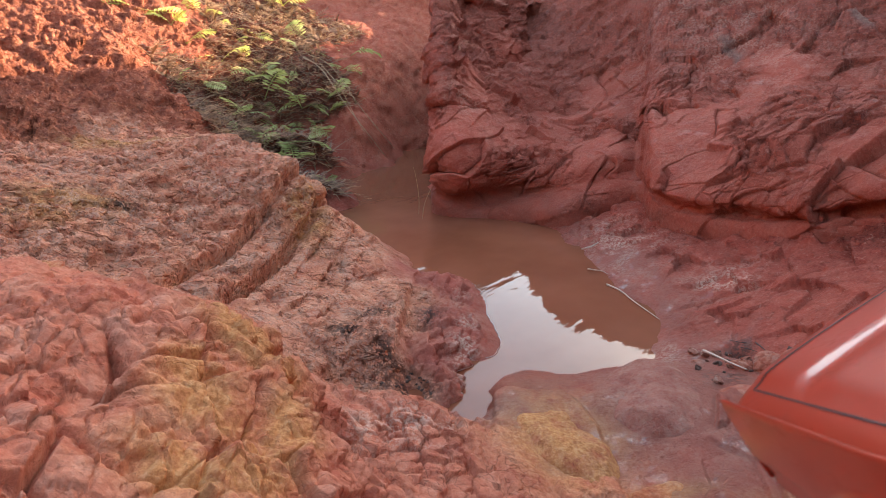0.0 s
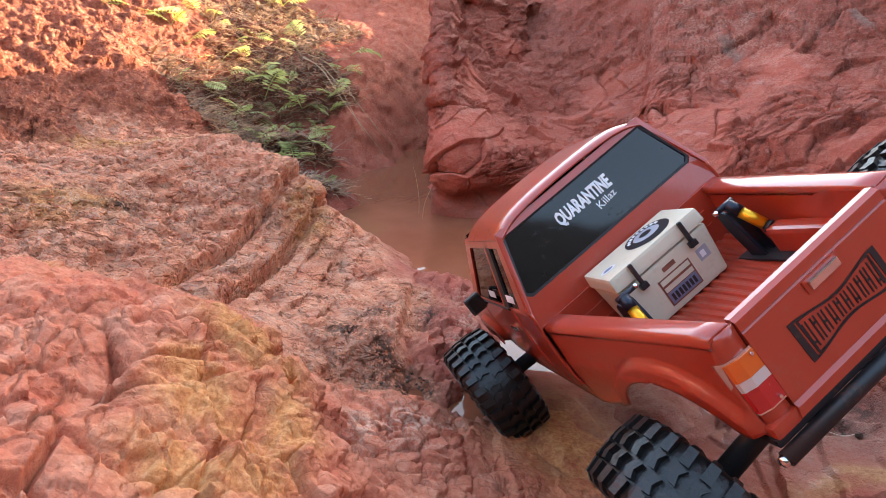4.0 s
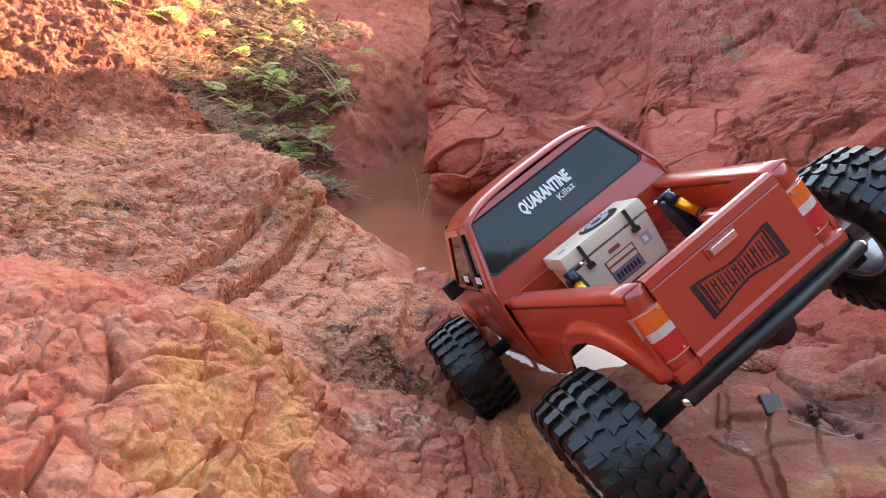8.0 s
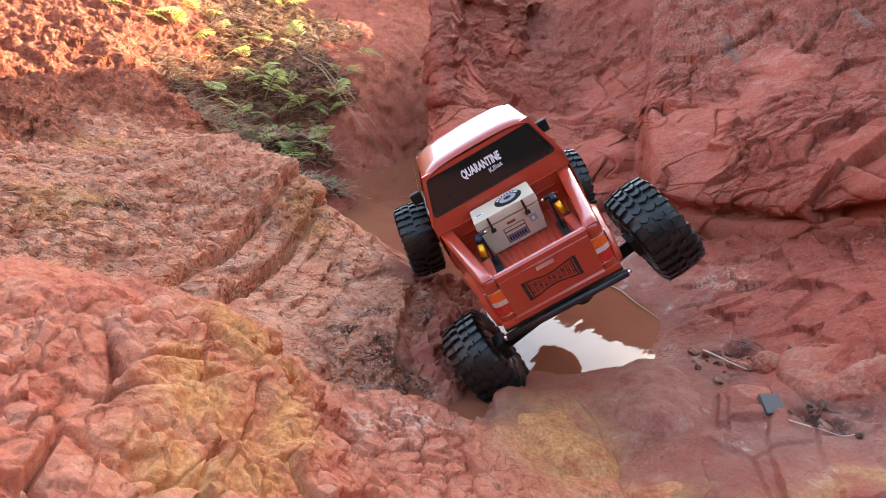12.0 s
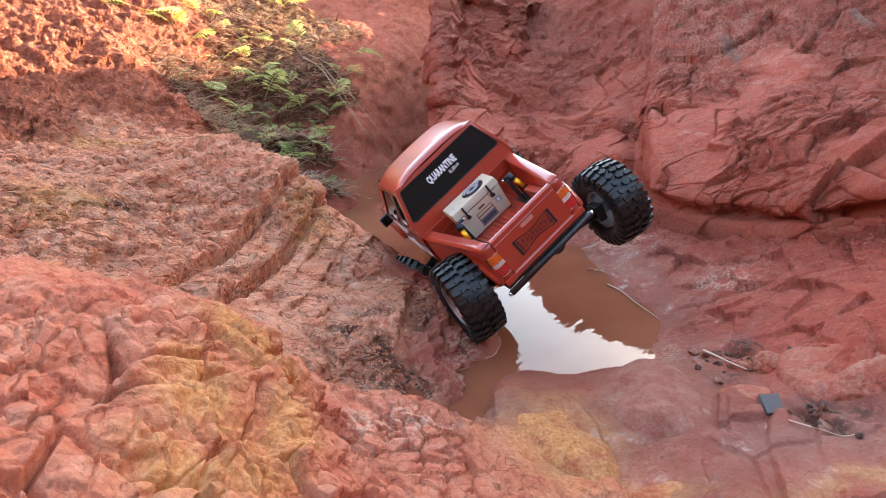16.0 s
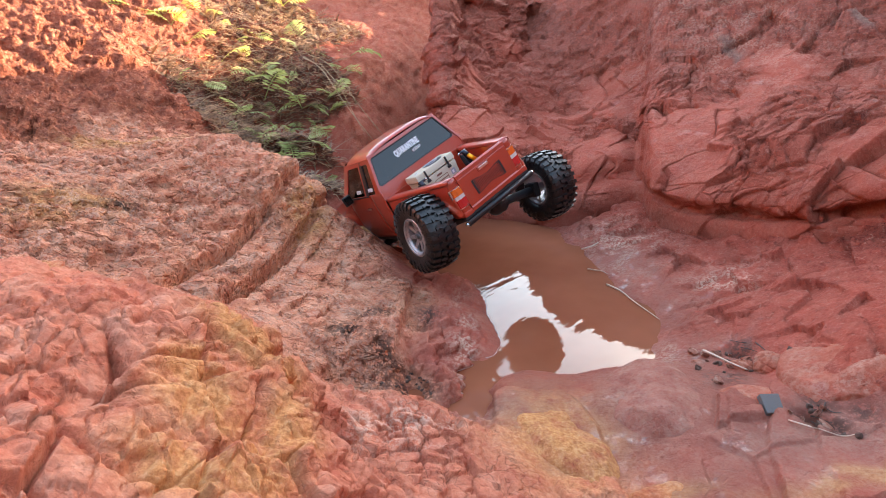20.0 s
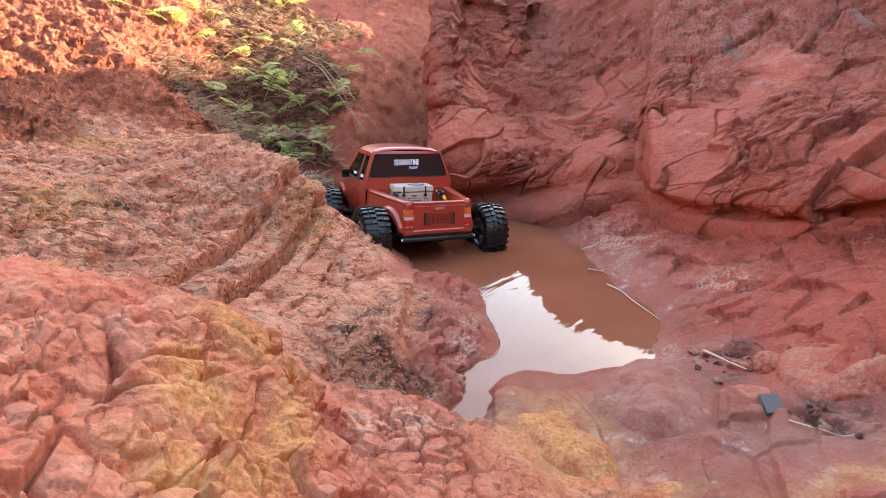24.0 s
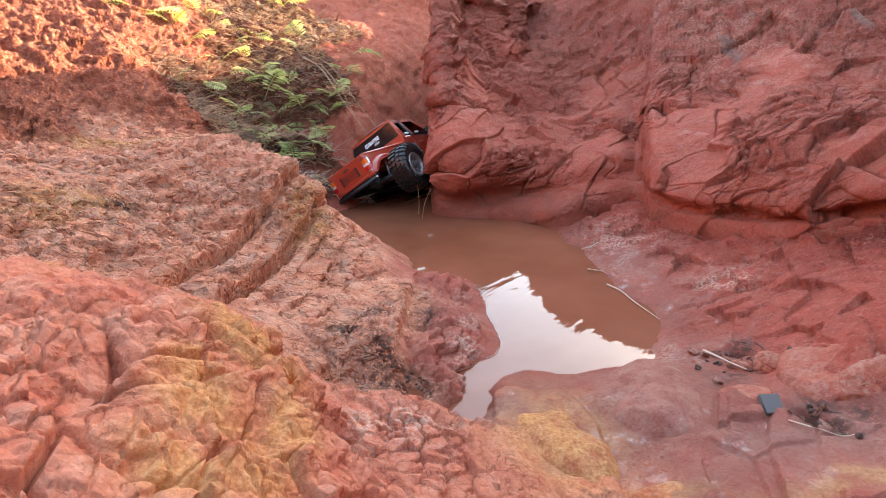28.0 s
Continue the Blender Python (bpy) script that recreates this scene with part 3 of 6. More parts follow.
    for outline, rise, edge in PLATES:
        inside = np.full(len(x), 9.0)
        for (ax, ay), (bx, by) in zip(outline, outline[1:] + outline[:1]):
            inside = np.minimum(inside, ((ex - ax) * (by - ay) - (ey - ay) * (bx - ax)) / math.hypot(bx - ax, by - ay))
        disp += rise * step(-edge, edge, inside)
        disp -= 0.06 * rise * np.exp(-((inside + edge) / 0.0022) ** 2) * ragged
    # beds that end in steps towards the pool; they fan out from the crest
    lean = np.clip(-0.62 * x, 0.0, 0.18)
    across = x - lean * (y - 0.75) + 0.009 * perlin(p, 0.12, 61) + 0.006 * perlin(p, 0.035, 65) + 0.0025 * perlin(p, 0.012, 64)
    phase = (across + 0.238) / 0.034
    frac = phase - np.floor(phase)
    along = hard * step(0.575, 0.64, y) * step(1.22, 1.05, y)
    bedded = along * step(-0.10, -0.115, across) * step(-0.25, -0.235, across) * np.clip(0.6 + 1.3 * perlin(p, 0.045, 67), 0, 1.4)
    disp += bedded * 0.0075 * (np.where(frac < 0.88, frac / 0.88, (1 - frac) / 0.12) - 0.5)
    disp -= bedded * 0.007 * np.exp(-((frac - 0.985) / 0.05) ** 2)
    for at, drop in ((-0.299, 0.017), (-0.240, 0.013)):
        disp += along * drop * step(0.004, -0.003, across - at) * step(-0.13, -0.01, across - at)
        disp -= along * 0.024 * np.exp(-((across - at - 0.006) / 0.0065) ** 2)
    # a smooth rounded buttress before the dark hollow at its foot
    stand = hard * step(0.555, 0.60, y) * step(0.84, 0.76, y)
    disp += stand * 0.017 * step(-0.112, -0.066, across) * step(-0.048, -0.056, across)
    disp -= (hard + 0.6 * w["bed"]) * step(0.53, 0.56, y) * step(0.74, 0.68, y) * 0.012 * np.exp(-((x + 0.032) / 0.016) ** 2) * (1 + 0.8 * knob)
    # slanting ribs on the far mud slope
    disp += w["far"] * 0.022 * perlin(np.stack([(x + 0.9 * z) * 1.0, y * 0.3, z * 0.1], 1), 0.05, 66)
    big = fbm(p, 0.22, 4, 11)
    fine = fbm(p, 0.03, 4, 21)
    disp += (w["wall"] * 0.02 + w["soil"] * 0.035 + w["fern"] * 0.03 + w["far"] * 0.025 + w["strata"] * 0.006 + fore * 0.009 + w["apron"] * 0.012 + w["bed"] * 0.004) * big
    disp += (w["wall"] * 0.006 + w["soil"] * 0.012 + w["fern"] * 0.01 + w["far"] * 0.007 + w["strata"] * 0.003 + fore * 0.0025 + w["apron"] * 0.005 + w["bed"] * 0.0012) * fine
    p = p + nrm * disp[:, None]
    ny, nx = shape
    idx = np.arange(nx * ny).reshape(shape)
    quads = np.stack([idx[:-1, :-1], idx[:-1, 1:], idx[1:, 1:], idx[1:, :-1]], -1).reshape(-1, 4)
    return p, quads, w, shape


def crag(p, n, seed=0, fine=1.0):
    """Displacement for broken layered rock at the points p: tilted beds, blocks, chips and cracks."""
    warp = p + 0.020 * np.stack([perlin(p, 0.09, seed + 31), perlin(p, 0.09, seed + 32), perlin(p, 0.09, seed + 33)], 1)
    # along the beds, which rise to the right, the blocks are longer
    across = warp @ np.array([-0.50, 0.10, 0.86])
    along = warp @ np.array([0.86, -0.05, 0.50])
    depth = warp @ np.array([0.1, 1.0, -0.05])
    q = np.stack([along * 0.62, depth, across * 1.35], 1)
    rough_zone = step(-0.25, 0.20, perlin(p, 0.17, seed + 50) + 1.5 * (p[:, 2] - 0.22))
    f_huge, e_huge = facets(q, 0.16, seed + 2, 0.16, 0.10)
    f_big, e_big = facets(q, 0.060, seed + 3, 0.24, 0.16)
    f_mid, e_mid = facets(q, 0.023, seed + 5, 0.40, 0.28)
    f_bit, e_bit = facets(q, 0.0095, seed + 7, 0.5, 0.35)
    d = 0.022 * fbm(p, 0.30, 3, seed + 11)
    d += f_huge - 0.007 * (1 - step(0.0, 0.022, e_huge))
    d += f_big * (0.30 + 0.70 * rough_zone) - 0.006 * (1 - step(0.0, 0.045, e_big)) * (0.1 + 0.9 * rough_zone)
    d += 1.25 * f_mid * fine * (0.08 + 0.92 * rough_zone) - 0.0045 * (1 - step(0.0, 0.08, e_mid)) * rough_zone
    d += 0.45 * fine * f_bit * (0.04 + 0.96 * rough_zone)
    # ledges along the beds: every bed stands a little proud and breaks off sharply below
    bed = across / 0.047 + 0.55 * fbm(p, 0.16, 2, seed + 13)
    frac = bed - np.floor(bed)
    run = step(0.0, 0.35, perlin(np.stack([np.floor(bed) * 0.31, along * 0.9, depth * 0.5], 1), 0.16, seed + 14))
    d += run * 0.0065 * (np.where(frac < 0.07, frac / 0.07, 1 - (frac - 0.07) / 0.93) - 0.45)
    d += 0.0030 * fbm(p, 0.028, 4, seed + 21)
    return d, rough_zone, e_big


def curve_through(knots, n, share=None):
    """Catmull-Rom through the knots (k, 3) at n even steps."""
    k = np.array(knots, dtype=float)
    k = np.vstack([2 * k[0] - k[1], k, 2 * k[-1] - k[-2]])
    t = np.linspace(0, len(k) - 3 - 1e-6, n) if share is None else share
    i = t.astype(int)
    f = (t - i)[:, None]
    a, b, c, d = k[i], k[i + 1], k[i + 2], k[i + 3]
    return 0.5 * (2 * b + (c - a) * f + (2 * a - 5 * b + 4 * c - d) * f ** 2 + (3 * b - a - 3 * c + d) * f ** 3)


def build_wall():
    """The rock wall: rows of its foot, hollow, lip and face drawn along the pool and lofted upwards."""
    rows = [WALL_FOOT, WALL_HOLLOW, WALL_LIP, WALL_MID, WALL_HIGH, WALL_TOP]
    nu, nv = int(900 / QUALITY ** 0.7), int(560 / QUALITY ** 0.7)
    lines = [curve_through(r, nu) for r in rows]
    under = lines[0] + np.array([0, 0, -0.16])
    back = lines[-1] + np.array([0.10, 0.16, 0.01])
    far = lines[-1] + np.array([0.30, 0.40, -0.20])
    stack = np.stack([under] + lines + [back, far], 0)
    share = np.concatenate([np.linspace(0, 1, int(nv * 0.05), endpoint=False), np.concatenate([np.linspace(a, a + 1, int(nv * k), endpoint=False) for a, k in ((1, 0.09), (2, 0.09), (3, 0.20), (4, 0.32), (5, 0.22))]), np.linspace(6, 8 - 1e-6, int(nv * 0.07))])
    p = np.stack([curve_through(stack[:, i], 0, share) for i in range(nu)], 1)
    du, dv = np.gradient(p, axis=1), np.gradient(p, axis=0)
    n = np.cross(du, dv)
    n /= np.linalg.norm(n, axis=2, keepdims=True) + 1e-12
    shape = p.shape[:2]
    p, n = p.reshape(-1, 3), n.reshape(-1, 3)
    grid_n = n.reshape(*shape, 3)
    for _ in range(12):
        pad = np.pad(grid_n, ((2, 2), (2, 2), (0, 0)), mode="edge")
        grid_n = (pad[:-4, 2:-2] + pad[4:, 2:-2] + pad[2:-2, :-4] + pad[2:-2, 4:] + pad[2:-2, 2:-2]) / 5
    n = grid_n.reshape(-1, 3)
    n = n / (np.linalg.norm(n, axis=1, keepdims=True) + 1e-12)
    if (n @ np.array([0.0, -1.0, 0.3])).mean() < 0:
        n = -n
    turn = np.linspace(0, len(WALL_FOOT) - 1, shape[1])
    plain = 1 - np.exp(-((turn - 7.75) / 0.6) ** 4)
    d, rough_zone, crack = crag(p, n, 100, np.outer(step(5.2, 3.6, share), plain).ravel())
    calm = np.repeat(step(0.7, 2.6, share), shape[1])
    p = p + n * (d * (0.35 + 0.65 * calm) * np.tile(0.35 + 0.65 * plain, shape[0]) + 0.008 * fbm(p, 0.05, 4, 151) * np.tile(1 - plain, shape[0]))[:, None]
    idx = np.arange(len(p)).reshape(shape)
    quads = np.stack([idx[:-1, :-1], idx[:-1, 1:], idx[1:, 1:], idx[1:, :-1]], -1).reshape(-1, 4)
    return p, quads, rough_zone


def mesh_object(name, verts, quads, material, attrs=None):
    me = bpy.data.meshes.new(name)
    me.vertices.add(len(verts))
    me.vertices.foreach_set("co", verts.astype(np.float32).ravel())
    n = len(quads)
    me.loops.add(n * 4)
    me.loops.foreach_set("vertex_index", quads.astype(np.int32).ravel())
    me.polygons.add(n)
    me.polygons.foreach_set("loop_start", np.arange(0, n * 4, 4, dtype=np.int32))
    me.polygons.foreach_set("use_smooth", np.ones(n, dtype=bool))
    for key, values in (attrs or {}).items():
        me.attributes.new(key, "FLOAT", "POINT").data.foreach_set("value", values.astype(np.float32))
    me.update(calc_edges=True)
    me.validate()
    me.materials.append(material)
    return new(name, me)

# seconds, place in metres and turn in degrees of the truck
TRUCK_ROWS = [
    (0.0, 0.2504, -0.1621, 0.3934, -21.5, -28.8, 14.2),
    (0.3, 0.2512, -0.1029, 0.3572, -22.7, -28.3, 15.0),
    (0.6, 0.2163, -0.0743, 0.3740, -24.7, -30.3, 14.2),
    (1.0, 0.2387, -0.0361, 0.3751, -26.8, -29.8, 17.6),
    (1.5, 0.2162, 0.0205, 0.3541, -22.7, -26.4, 15.5),
    (2.0, 0.1999, 0.1312, 0.3084, -19.5, -31.1, 19.7),
    (2.5, 0.1747, 0.2605, 0.2782, -22.2, -33.2, 23.7),
    (3.0, 0.1739, 0.2580, 0.2782, -22.1, -33.6, 23.6),
    (3.5, 0.1739, 0.2588, 0.2782, -22.1, -33.5, 23.6),
    (5.5, 0.1739, 0.2588, 0.2789, -22.0, -33.7, 23.8),
    (6.0, 0.1739, 0.2588, 0.2789, -22.0, -33.7, 23.7),
    (6.5, 0.1739, 0.2588, 0.2782, -22.0, -33.6, 23.8),
    (7.0, 0.1739, 0.2605, 0.2782, -22.0, -33.8, 23.7),
    (7.5, 0.1604, 0.2793, 0.2803, -23.1, -33.4, 23.8),
    (8.0, 0.1495, 0.3091, 0.2768, -23.6, -32.0, 23.1),
    (8.5, 0.1495, 0.3083, 0.2776, -23.8, -32.1, 23.3),
    (9.0, 0.1378, 0.3360, 0.2675, -22.4, -32.5, 22.4),
    (9.5, 0.1411, 0.3612, 0.2490, -15.4, -29.7, 17.7),
    (10.0, 0.1403, 0.3679, 0.2465, -14.1, -28.9, 16.4),
    (10.5, 0.1378, 0.3973, 0.2398, -9.2, -26.9, 12.3),
    (11.0, 0.1218, 0.4637, 0.2112, -1.0, -26.3, 8.0),
    (11.5, 0.1058, 0.5191, 0.1893, 4.3, -28.9, 5.6),
    (12.0, 0.0958, 0.5342, 0.1818, 5.6, -29.6, 4.3),
    (12.5, 0.0899, 0.5957, 0.1667, 7.6, -25.7, 6.3),
    (14.5, 0.0857, 0.6007, 0.1893, -0.7, -21.3, 10.4),
    (15.0, 0.0857, 0.5989, 0.1902, -0.7, -21.5, 10.2),
    (15.5, 0.0790, 0.6292, 0.1902, 1.8, -27.5, 14.2),
    (16.0, 0.0907, 0.6527, 0.1902, -6.2, -39.0, 24.0),
    (16.5, 0.1025, 0.6779, 0.1978, -11.8, -39.7, 32.4),
    (17.0, 0.1016, 0.6913, 0.2003, -12.5, -38.4, 34.2),
    (17.5, 0.0974, 0.6997, 0.2070, -13.4, -36.8, 35.3),
    (18.0, 0.0916, 0.7207, 0.2171, -17.0, -35.9, 39.0),
    (18.5, 0.0815, 0.7518, 0.2255, -19.4, -33.7, 41.3),
    (19.0, 0.0798, 0.7493, 0.2264, -19.8, -33.6, 41.5),
    (19.5, 0.0655, 0.7728, 0.2307, -19.6, -30.5, 39.6),
    (20.0, 0.0504, 0.8316, 0.2238, -17.7, -25.0, 38.7),
    (20.5, 0.0512, 0.8408, 0.2205, -16.6, -23.8, 38.4),
    (21.0, 0.0707, 0.8904, 0.2020, -14.2, -7.6, 32.2),
    (21.5, 0.0754, 0.9151, 0.1938, -12.8, -5.1, 33.5),
    (23.5, -0.0034, 1.0100, 0.1190, -4.3, 3.9, 24.3),
    (24.0, -0.0076, 1.0117, 0.1140, -3.0, 3.2, 23.0),
    (24.5, -0.0293, 1.0252, 0.1114, -1.6, 1.2, 22.7),
    (25.0, -0.0790, 1.0579, 0.1199, -3.6, -6.6, 17.9),
    (25.5, -0.1420, 1.1668, 0.0995, -3.9, -19.4, 13.3),
    (26.0, -0.1814, 1.2398, 0.1096, -8.8, -25.0, 6.5),
    (26.5, -0.2402, 1.2825, 0.1079, -6.0, -32.0, -14.0),
    (27.0, -0.2623, 1.3209, 0.1005, -2.9, -34.7, -26.2),
    (28.0, -0.2422, 1.3860, 0.1077, -3.0, -35.0, -25.0),
]


# ---- ground, wall and water ----
def blobs(x, y, spots):
    total = np.zeros(len(x), np.float32)
    for cx, cy, rx, ry in spots:
        total = np.maximum(total, np.exp(-((x - cx) / rx) ** 2 - ((y - cy) / ry) ** 2))
    return total


OCHRE = [(-0.130, 0.337, 0.020, 0.026), (-0.112, 0.348, 0.018, 0.024), (-0.098, 0.270, 0.015, 0.045), (-0.092, 0.218, 0.018, 0.03), (-0.112, 0.200, 0.022, 0.018), (-0.125, 0.255, 0.016, 0.03), (-0.36, 0.45, 0.03, 0.012), (-0.62, 1.05, 0.12, 0.04), (-0.52, 0.76, 0.06, 0.05), (-0.22, 0.90, 0.03, 0.06),
         (0.112, 0.46, 0.055, 0.08), (0.19, 0.375, 0.03, 0.02), (0.33, 0.355, 0.07, 0.012), (-0.614, 1.03, 0.07, 0.03), (-0.52, 0.69, 0.04, 0.03)]
# gravel and debris; the last four put the boulder crevice's shade into colour
GRIT_SHADE = [(-0.095, 0.66, 0.03, 0.02), (-0.02, 0.72, 0.02, 0.03), (-0.04, 0.555, 0.045, 0.022), (-0.115, 0.60, 0.025, 0.02), (-0.065, 0.58, 0.03, 0.02), (-0.45, 0.77, 0.03, 0.02), (0.360, 0.605, 0.014, 0.022), (0.348, 0.575, 0.010, 0.02), (0.300, 0.545, 0.012, 0.018), (0.318, 0.540, 0.012, 0.014), (0.345, 0.452, 0.012, 0.016), (0.356, 0.430, 0.012, 0.012), (0.36, 0.465, 0.012, 0.025), (0.385, 0.44, 0.014, 0.012)]
# the blobs near (0.19, 0.47) paint the sheen of a wet streak
PALE = [(0.33, 1.02, 0.07, 0.13), (0.42, 0.80, 0.06, 0.05), (0.19, 0.465, 0.014, 0.03), (-0.02, 0.425, 0.05, 0.035), (-0.06, 0.40, 0.03, 0.05), (0.03, 0.66, 0.022, 0.16), (0.19, 0.47, 0.02, 0.06), (0.30, 0.64, 0.04, 0.04)]
GREY = [(0.225, 0.52, 0.06, 0.07), (0.06, 0.50, 0.03, 0.03), (0.33, 0.42, 0.09, 0.05)]

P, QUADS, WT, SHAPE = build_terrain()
gx, gy, gz = P[:, 0], P[:, 1], P[:, 2]
spread = 0.03 * perlin(P, 0.05, 77)
low = step(0.055, 0.0, gz + 0.25 * spread) * np.clip(1.6 * (WT["bed"] + WT["apron"] + 0.5 * WT["strata"] + WT["wall"]) - 0.2, 0, 1)
attrs = {
    "ochre": np.clip(1.3 * blobs(gx + spread, gy - spread, OCHRE), 0, 0.85),
    "crust": np.clip(1.2 * (WT["strata"] + 0.4 * WT["soil"]) - 0.1, 0, 1),
    "grit_shade": np.clip(0.9 * blobs(gx + 0.5 * spread, gy + 0.5 * spread, GRIT_SHADE) + 0.6 * step(0.45, 0.75, WT["fern"]), 0, 0.85),
    "pale": np.clip(blobs(gx, gy, PALE) + 0.6 * WT["strata"], 0, 1),
    "bright": np.clip(WT["fore"] * 0.50 + WT["strata"] * 1.2 + 0.25 * WT["far"] + 0.25 * WT["soil"], 0, 1),
    "grey": np.clip(0.5 * blobs(gx + spread, gy - spread, GREY) + 0.16 * WT["bed"], 0, 1),
    "worn": np.clip(WT["bed"] * 1.2 + 0.8 * WT["apron"] + 0.95 * WT["fore"] + 0.22 * WT["strata"] - 0.1, 0, 1),
    "soil": np.clip(step(0.25, 0.75, WT["soil"]) + step(0.45, 0.75, WT["fern"]), 0, 1),
    "chip": np.clip(1.0 * blobs(gx, gy, [(0.0, 0.40, 0.10, 0.10)]) + WT["fore"] * 0.25 + WT["strata"] * 0.25 + WT["wall"] + 0.3 * WT["apron"], 0, 1),
    "wet": np.clip(low + 0.85 * np.clip(WT["bed"] + 0.5 * WT["apron"] - 0.25, 0, 1), 0, 1) * (0.4 + 0.6 * step(0.02, 0.09, gx)),
}
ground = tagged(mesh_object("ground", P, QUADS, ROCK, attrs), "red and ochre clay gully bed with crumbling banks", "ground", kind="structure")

WP, WQ, WROUGH = build_wall()
pale_wall = np.clip(0.5 * blobs(WP[:, 0], WP[:, 1], [(0.75, 1.6, 0.16, 0.3), (0.66, 1.75, 0.10, 0.2), (0.44, 1.06, 0.035, 0.06), (0.05, 1.42, 0.06, 0.05)]) * step(0.12, 0.32, WP[:, 2]) + 0.06, 0, 1)
zero = np.zeros(len(WP))
wall_spread = 0.05 * perlin(WP, 0.06, 78)
grey_wall = np.clip(1.4 * blobs(WP[:, 0] + wall_spread, WP[:, 1] - wall_spread, [(0.73, 1.50, 0.022, 0.05), (0.93, 1.36, 0.02, 0.04)]) - 0.3, 0, 0.8)
tagged(mesh_object("rock_wall", WP, WQ, ROCK, {"ochre": zero, "grit_shade": 0.25 * WROUGH * step(0.25, 0.45, WP[:, 2]), "pale": pale_wall, "bright": zero + 0.06, "soil": zero, "grey": grey_wall, "worn": 0.85 - 0.45 * WROUGH, "chip": 0.25 + 0.6 * WROUGH,
       "wet": np.clip(step(0.10, 0.02, WP[:, 2]) + 0.35, 0, 1)}), "cracked red clay rock wall over the pool", "rock wall", kind="structure")

me = bpy.data.meshes.new("water")
me.from_pydata([(-0.6, 0.3, 0), (1.2, 0.3, 0), (1.2, 3.0, 0), (-0.6, 3.0, 0)], [], [(0, 1, 2, 3)])
me.materials.append(WATER)
tagged(new("water", me), "still muddy brown pool that mirrors the sky", "water", kind="structure")


def outer_land():
    """The rough land round the gully, out to the horizon."""
    rim = np.arange(len(P)).reshape(SHAPE)
    loop = np.concatenate([rim[0, :-1:4], rim[:-1:4, -1], rim[-1, ::-4], rim[::-4, 0]])
    first = P[loop]
    rings = [first]
    for k, level in ((1.15, 0.9), (1.6, 1.1), (3.0, 1.2), (12.0, 1.25), (120.0, 1.3), (900.0, 1.3)):
        r = first.copy()
        r[:, 0] *= k
        r[:, 1] = 1.6 + (r[:, 1] - 1.6) * k
        share = min(1.0, (k - 1) / 0.6)
        r[:, 2] = first[:, 2] * (1 - share) + level * share + 0.06 * fbm(r, 0.6, 3, 97)
        rings.append(r)
    v = np.concatenate(rings)
    n = len(loop)
    a = np.arange(n)
    b = (a + 1) % n
    quads = np.concatenate([np.stack([a + k * n, b + k * n, b + (k + 1) * n, a + (k + 1) * n], 1) for k in range(len(rings) - 1)])
    flat_zero = np.zeros(len(v))
    tagged(mesh_object("outer_ground", v, quads, ROCK, {"soil": flat_zero + 1}), "bare red earth beyond the gully", "ground", kind="structure")


outer_land()


# dark, so that the added bank behind bounces little light back
BLOCK_DARK = simple("dark light block", (0.060, 0.045, 0.028), 0.95, grime=0.6, grime_color=(0.10, 0.055, 0.03), scale=30, bump=0.6)


def rear_bank():
    """An unseen bank closing the gully behind the near end, added to block skylight."""
    u, v = np.meshgrid(np.linspace(-3.2, 3.2, 170), np.linspace(0, 1, 110))
    p = np.stack([u.ravel(), -0.50 - 0.60 * v.ravel() ** 1.5 + 0.03 * u.ravel() ** 2, 0.0 + 1.4 * v.ravel()], 1)
    p += np.stack([0.04 * fbm(p, 0.25, 4, 91), 0.10 * fbm(p, 0.35, 4, 92), 0.05 * fbm(p, 0.2, 3, 93)], 1)
    idx = np.arange(len(p)).reshape(u.shape)
    quads = np.stack([idx[:-1, :-1], idx[:-1, 1:], idx[1:, 1:], idx[1:, :-1]], -1).reshape(-1, 4)
    flat_zero = np.zeros(len(p))
    tagged(mesh_object("rear_bank", p, quads, BLOCK_DARK), "unseen dark bank added behind to block sky light", "bank", kind="structure")


rear_bank()

# ---- mesh helpers ----
def part(name, bm, material, parent=None, label="", smooth=False, bevel=0.0):
    """Link a bmesh as one mesh object under a thing or a part."""
    bmesh.ops.recalc_face_normals(bm, faces=bm.faces)
    if bevel:
        bmesh.ops.bevel(bm, geom=bm.edges[:], offset=bevel, segments=2, profile=0.7, affect="EDGES", clamp_overlap=True)
    for f in bm.faces:
        f.smooth = smooth
    me = bpy.data.meshes.new(name)
    bm.to_mesh(me)
    bm.free()
    me.materials.append(material)
    ob = new(name, me)
    ob.parent = parent
    if label:
        ob["label"] = label
    return ob


def hexa(bm, a, b):
    """A solid between two quads of four points each."""
    vs = [bm.verts.new(p) for p in (*a, *b)]
    for f in ((3, 2, 1, 0), (4, 5, 6, 7), (0, 1, 5, 4), (1, 2, 6, 5), (2, 3, 7, 6), (3, 0, 4, 7)):
        bm.faces.new([vs[i] for i in f])


def box(bm, x0, x1, y0, y1, z0, z1):
    hexa(bm, [(x0, y0, z0), (x1, y0, z0), (x1, y1, z0), (x0, y1, z0)], [(x0, y0, z1), (x1, y0, z1), (x1, y1, z1), (x0, y1, z1)])


def slab(bm, quad, off):
    hexa(bm, quad, [tuple(Vector(p) + Vector(off)) for p in quad])


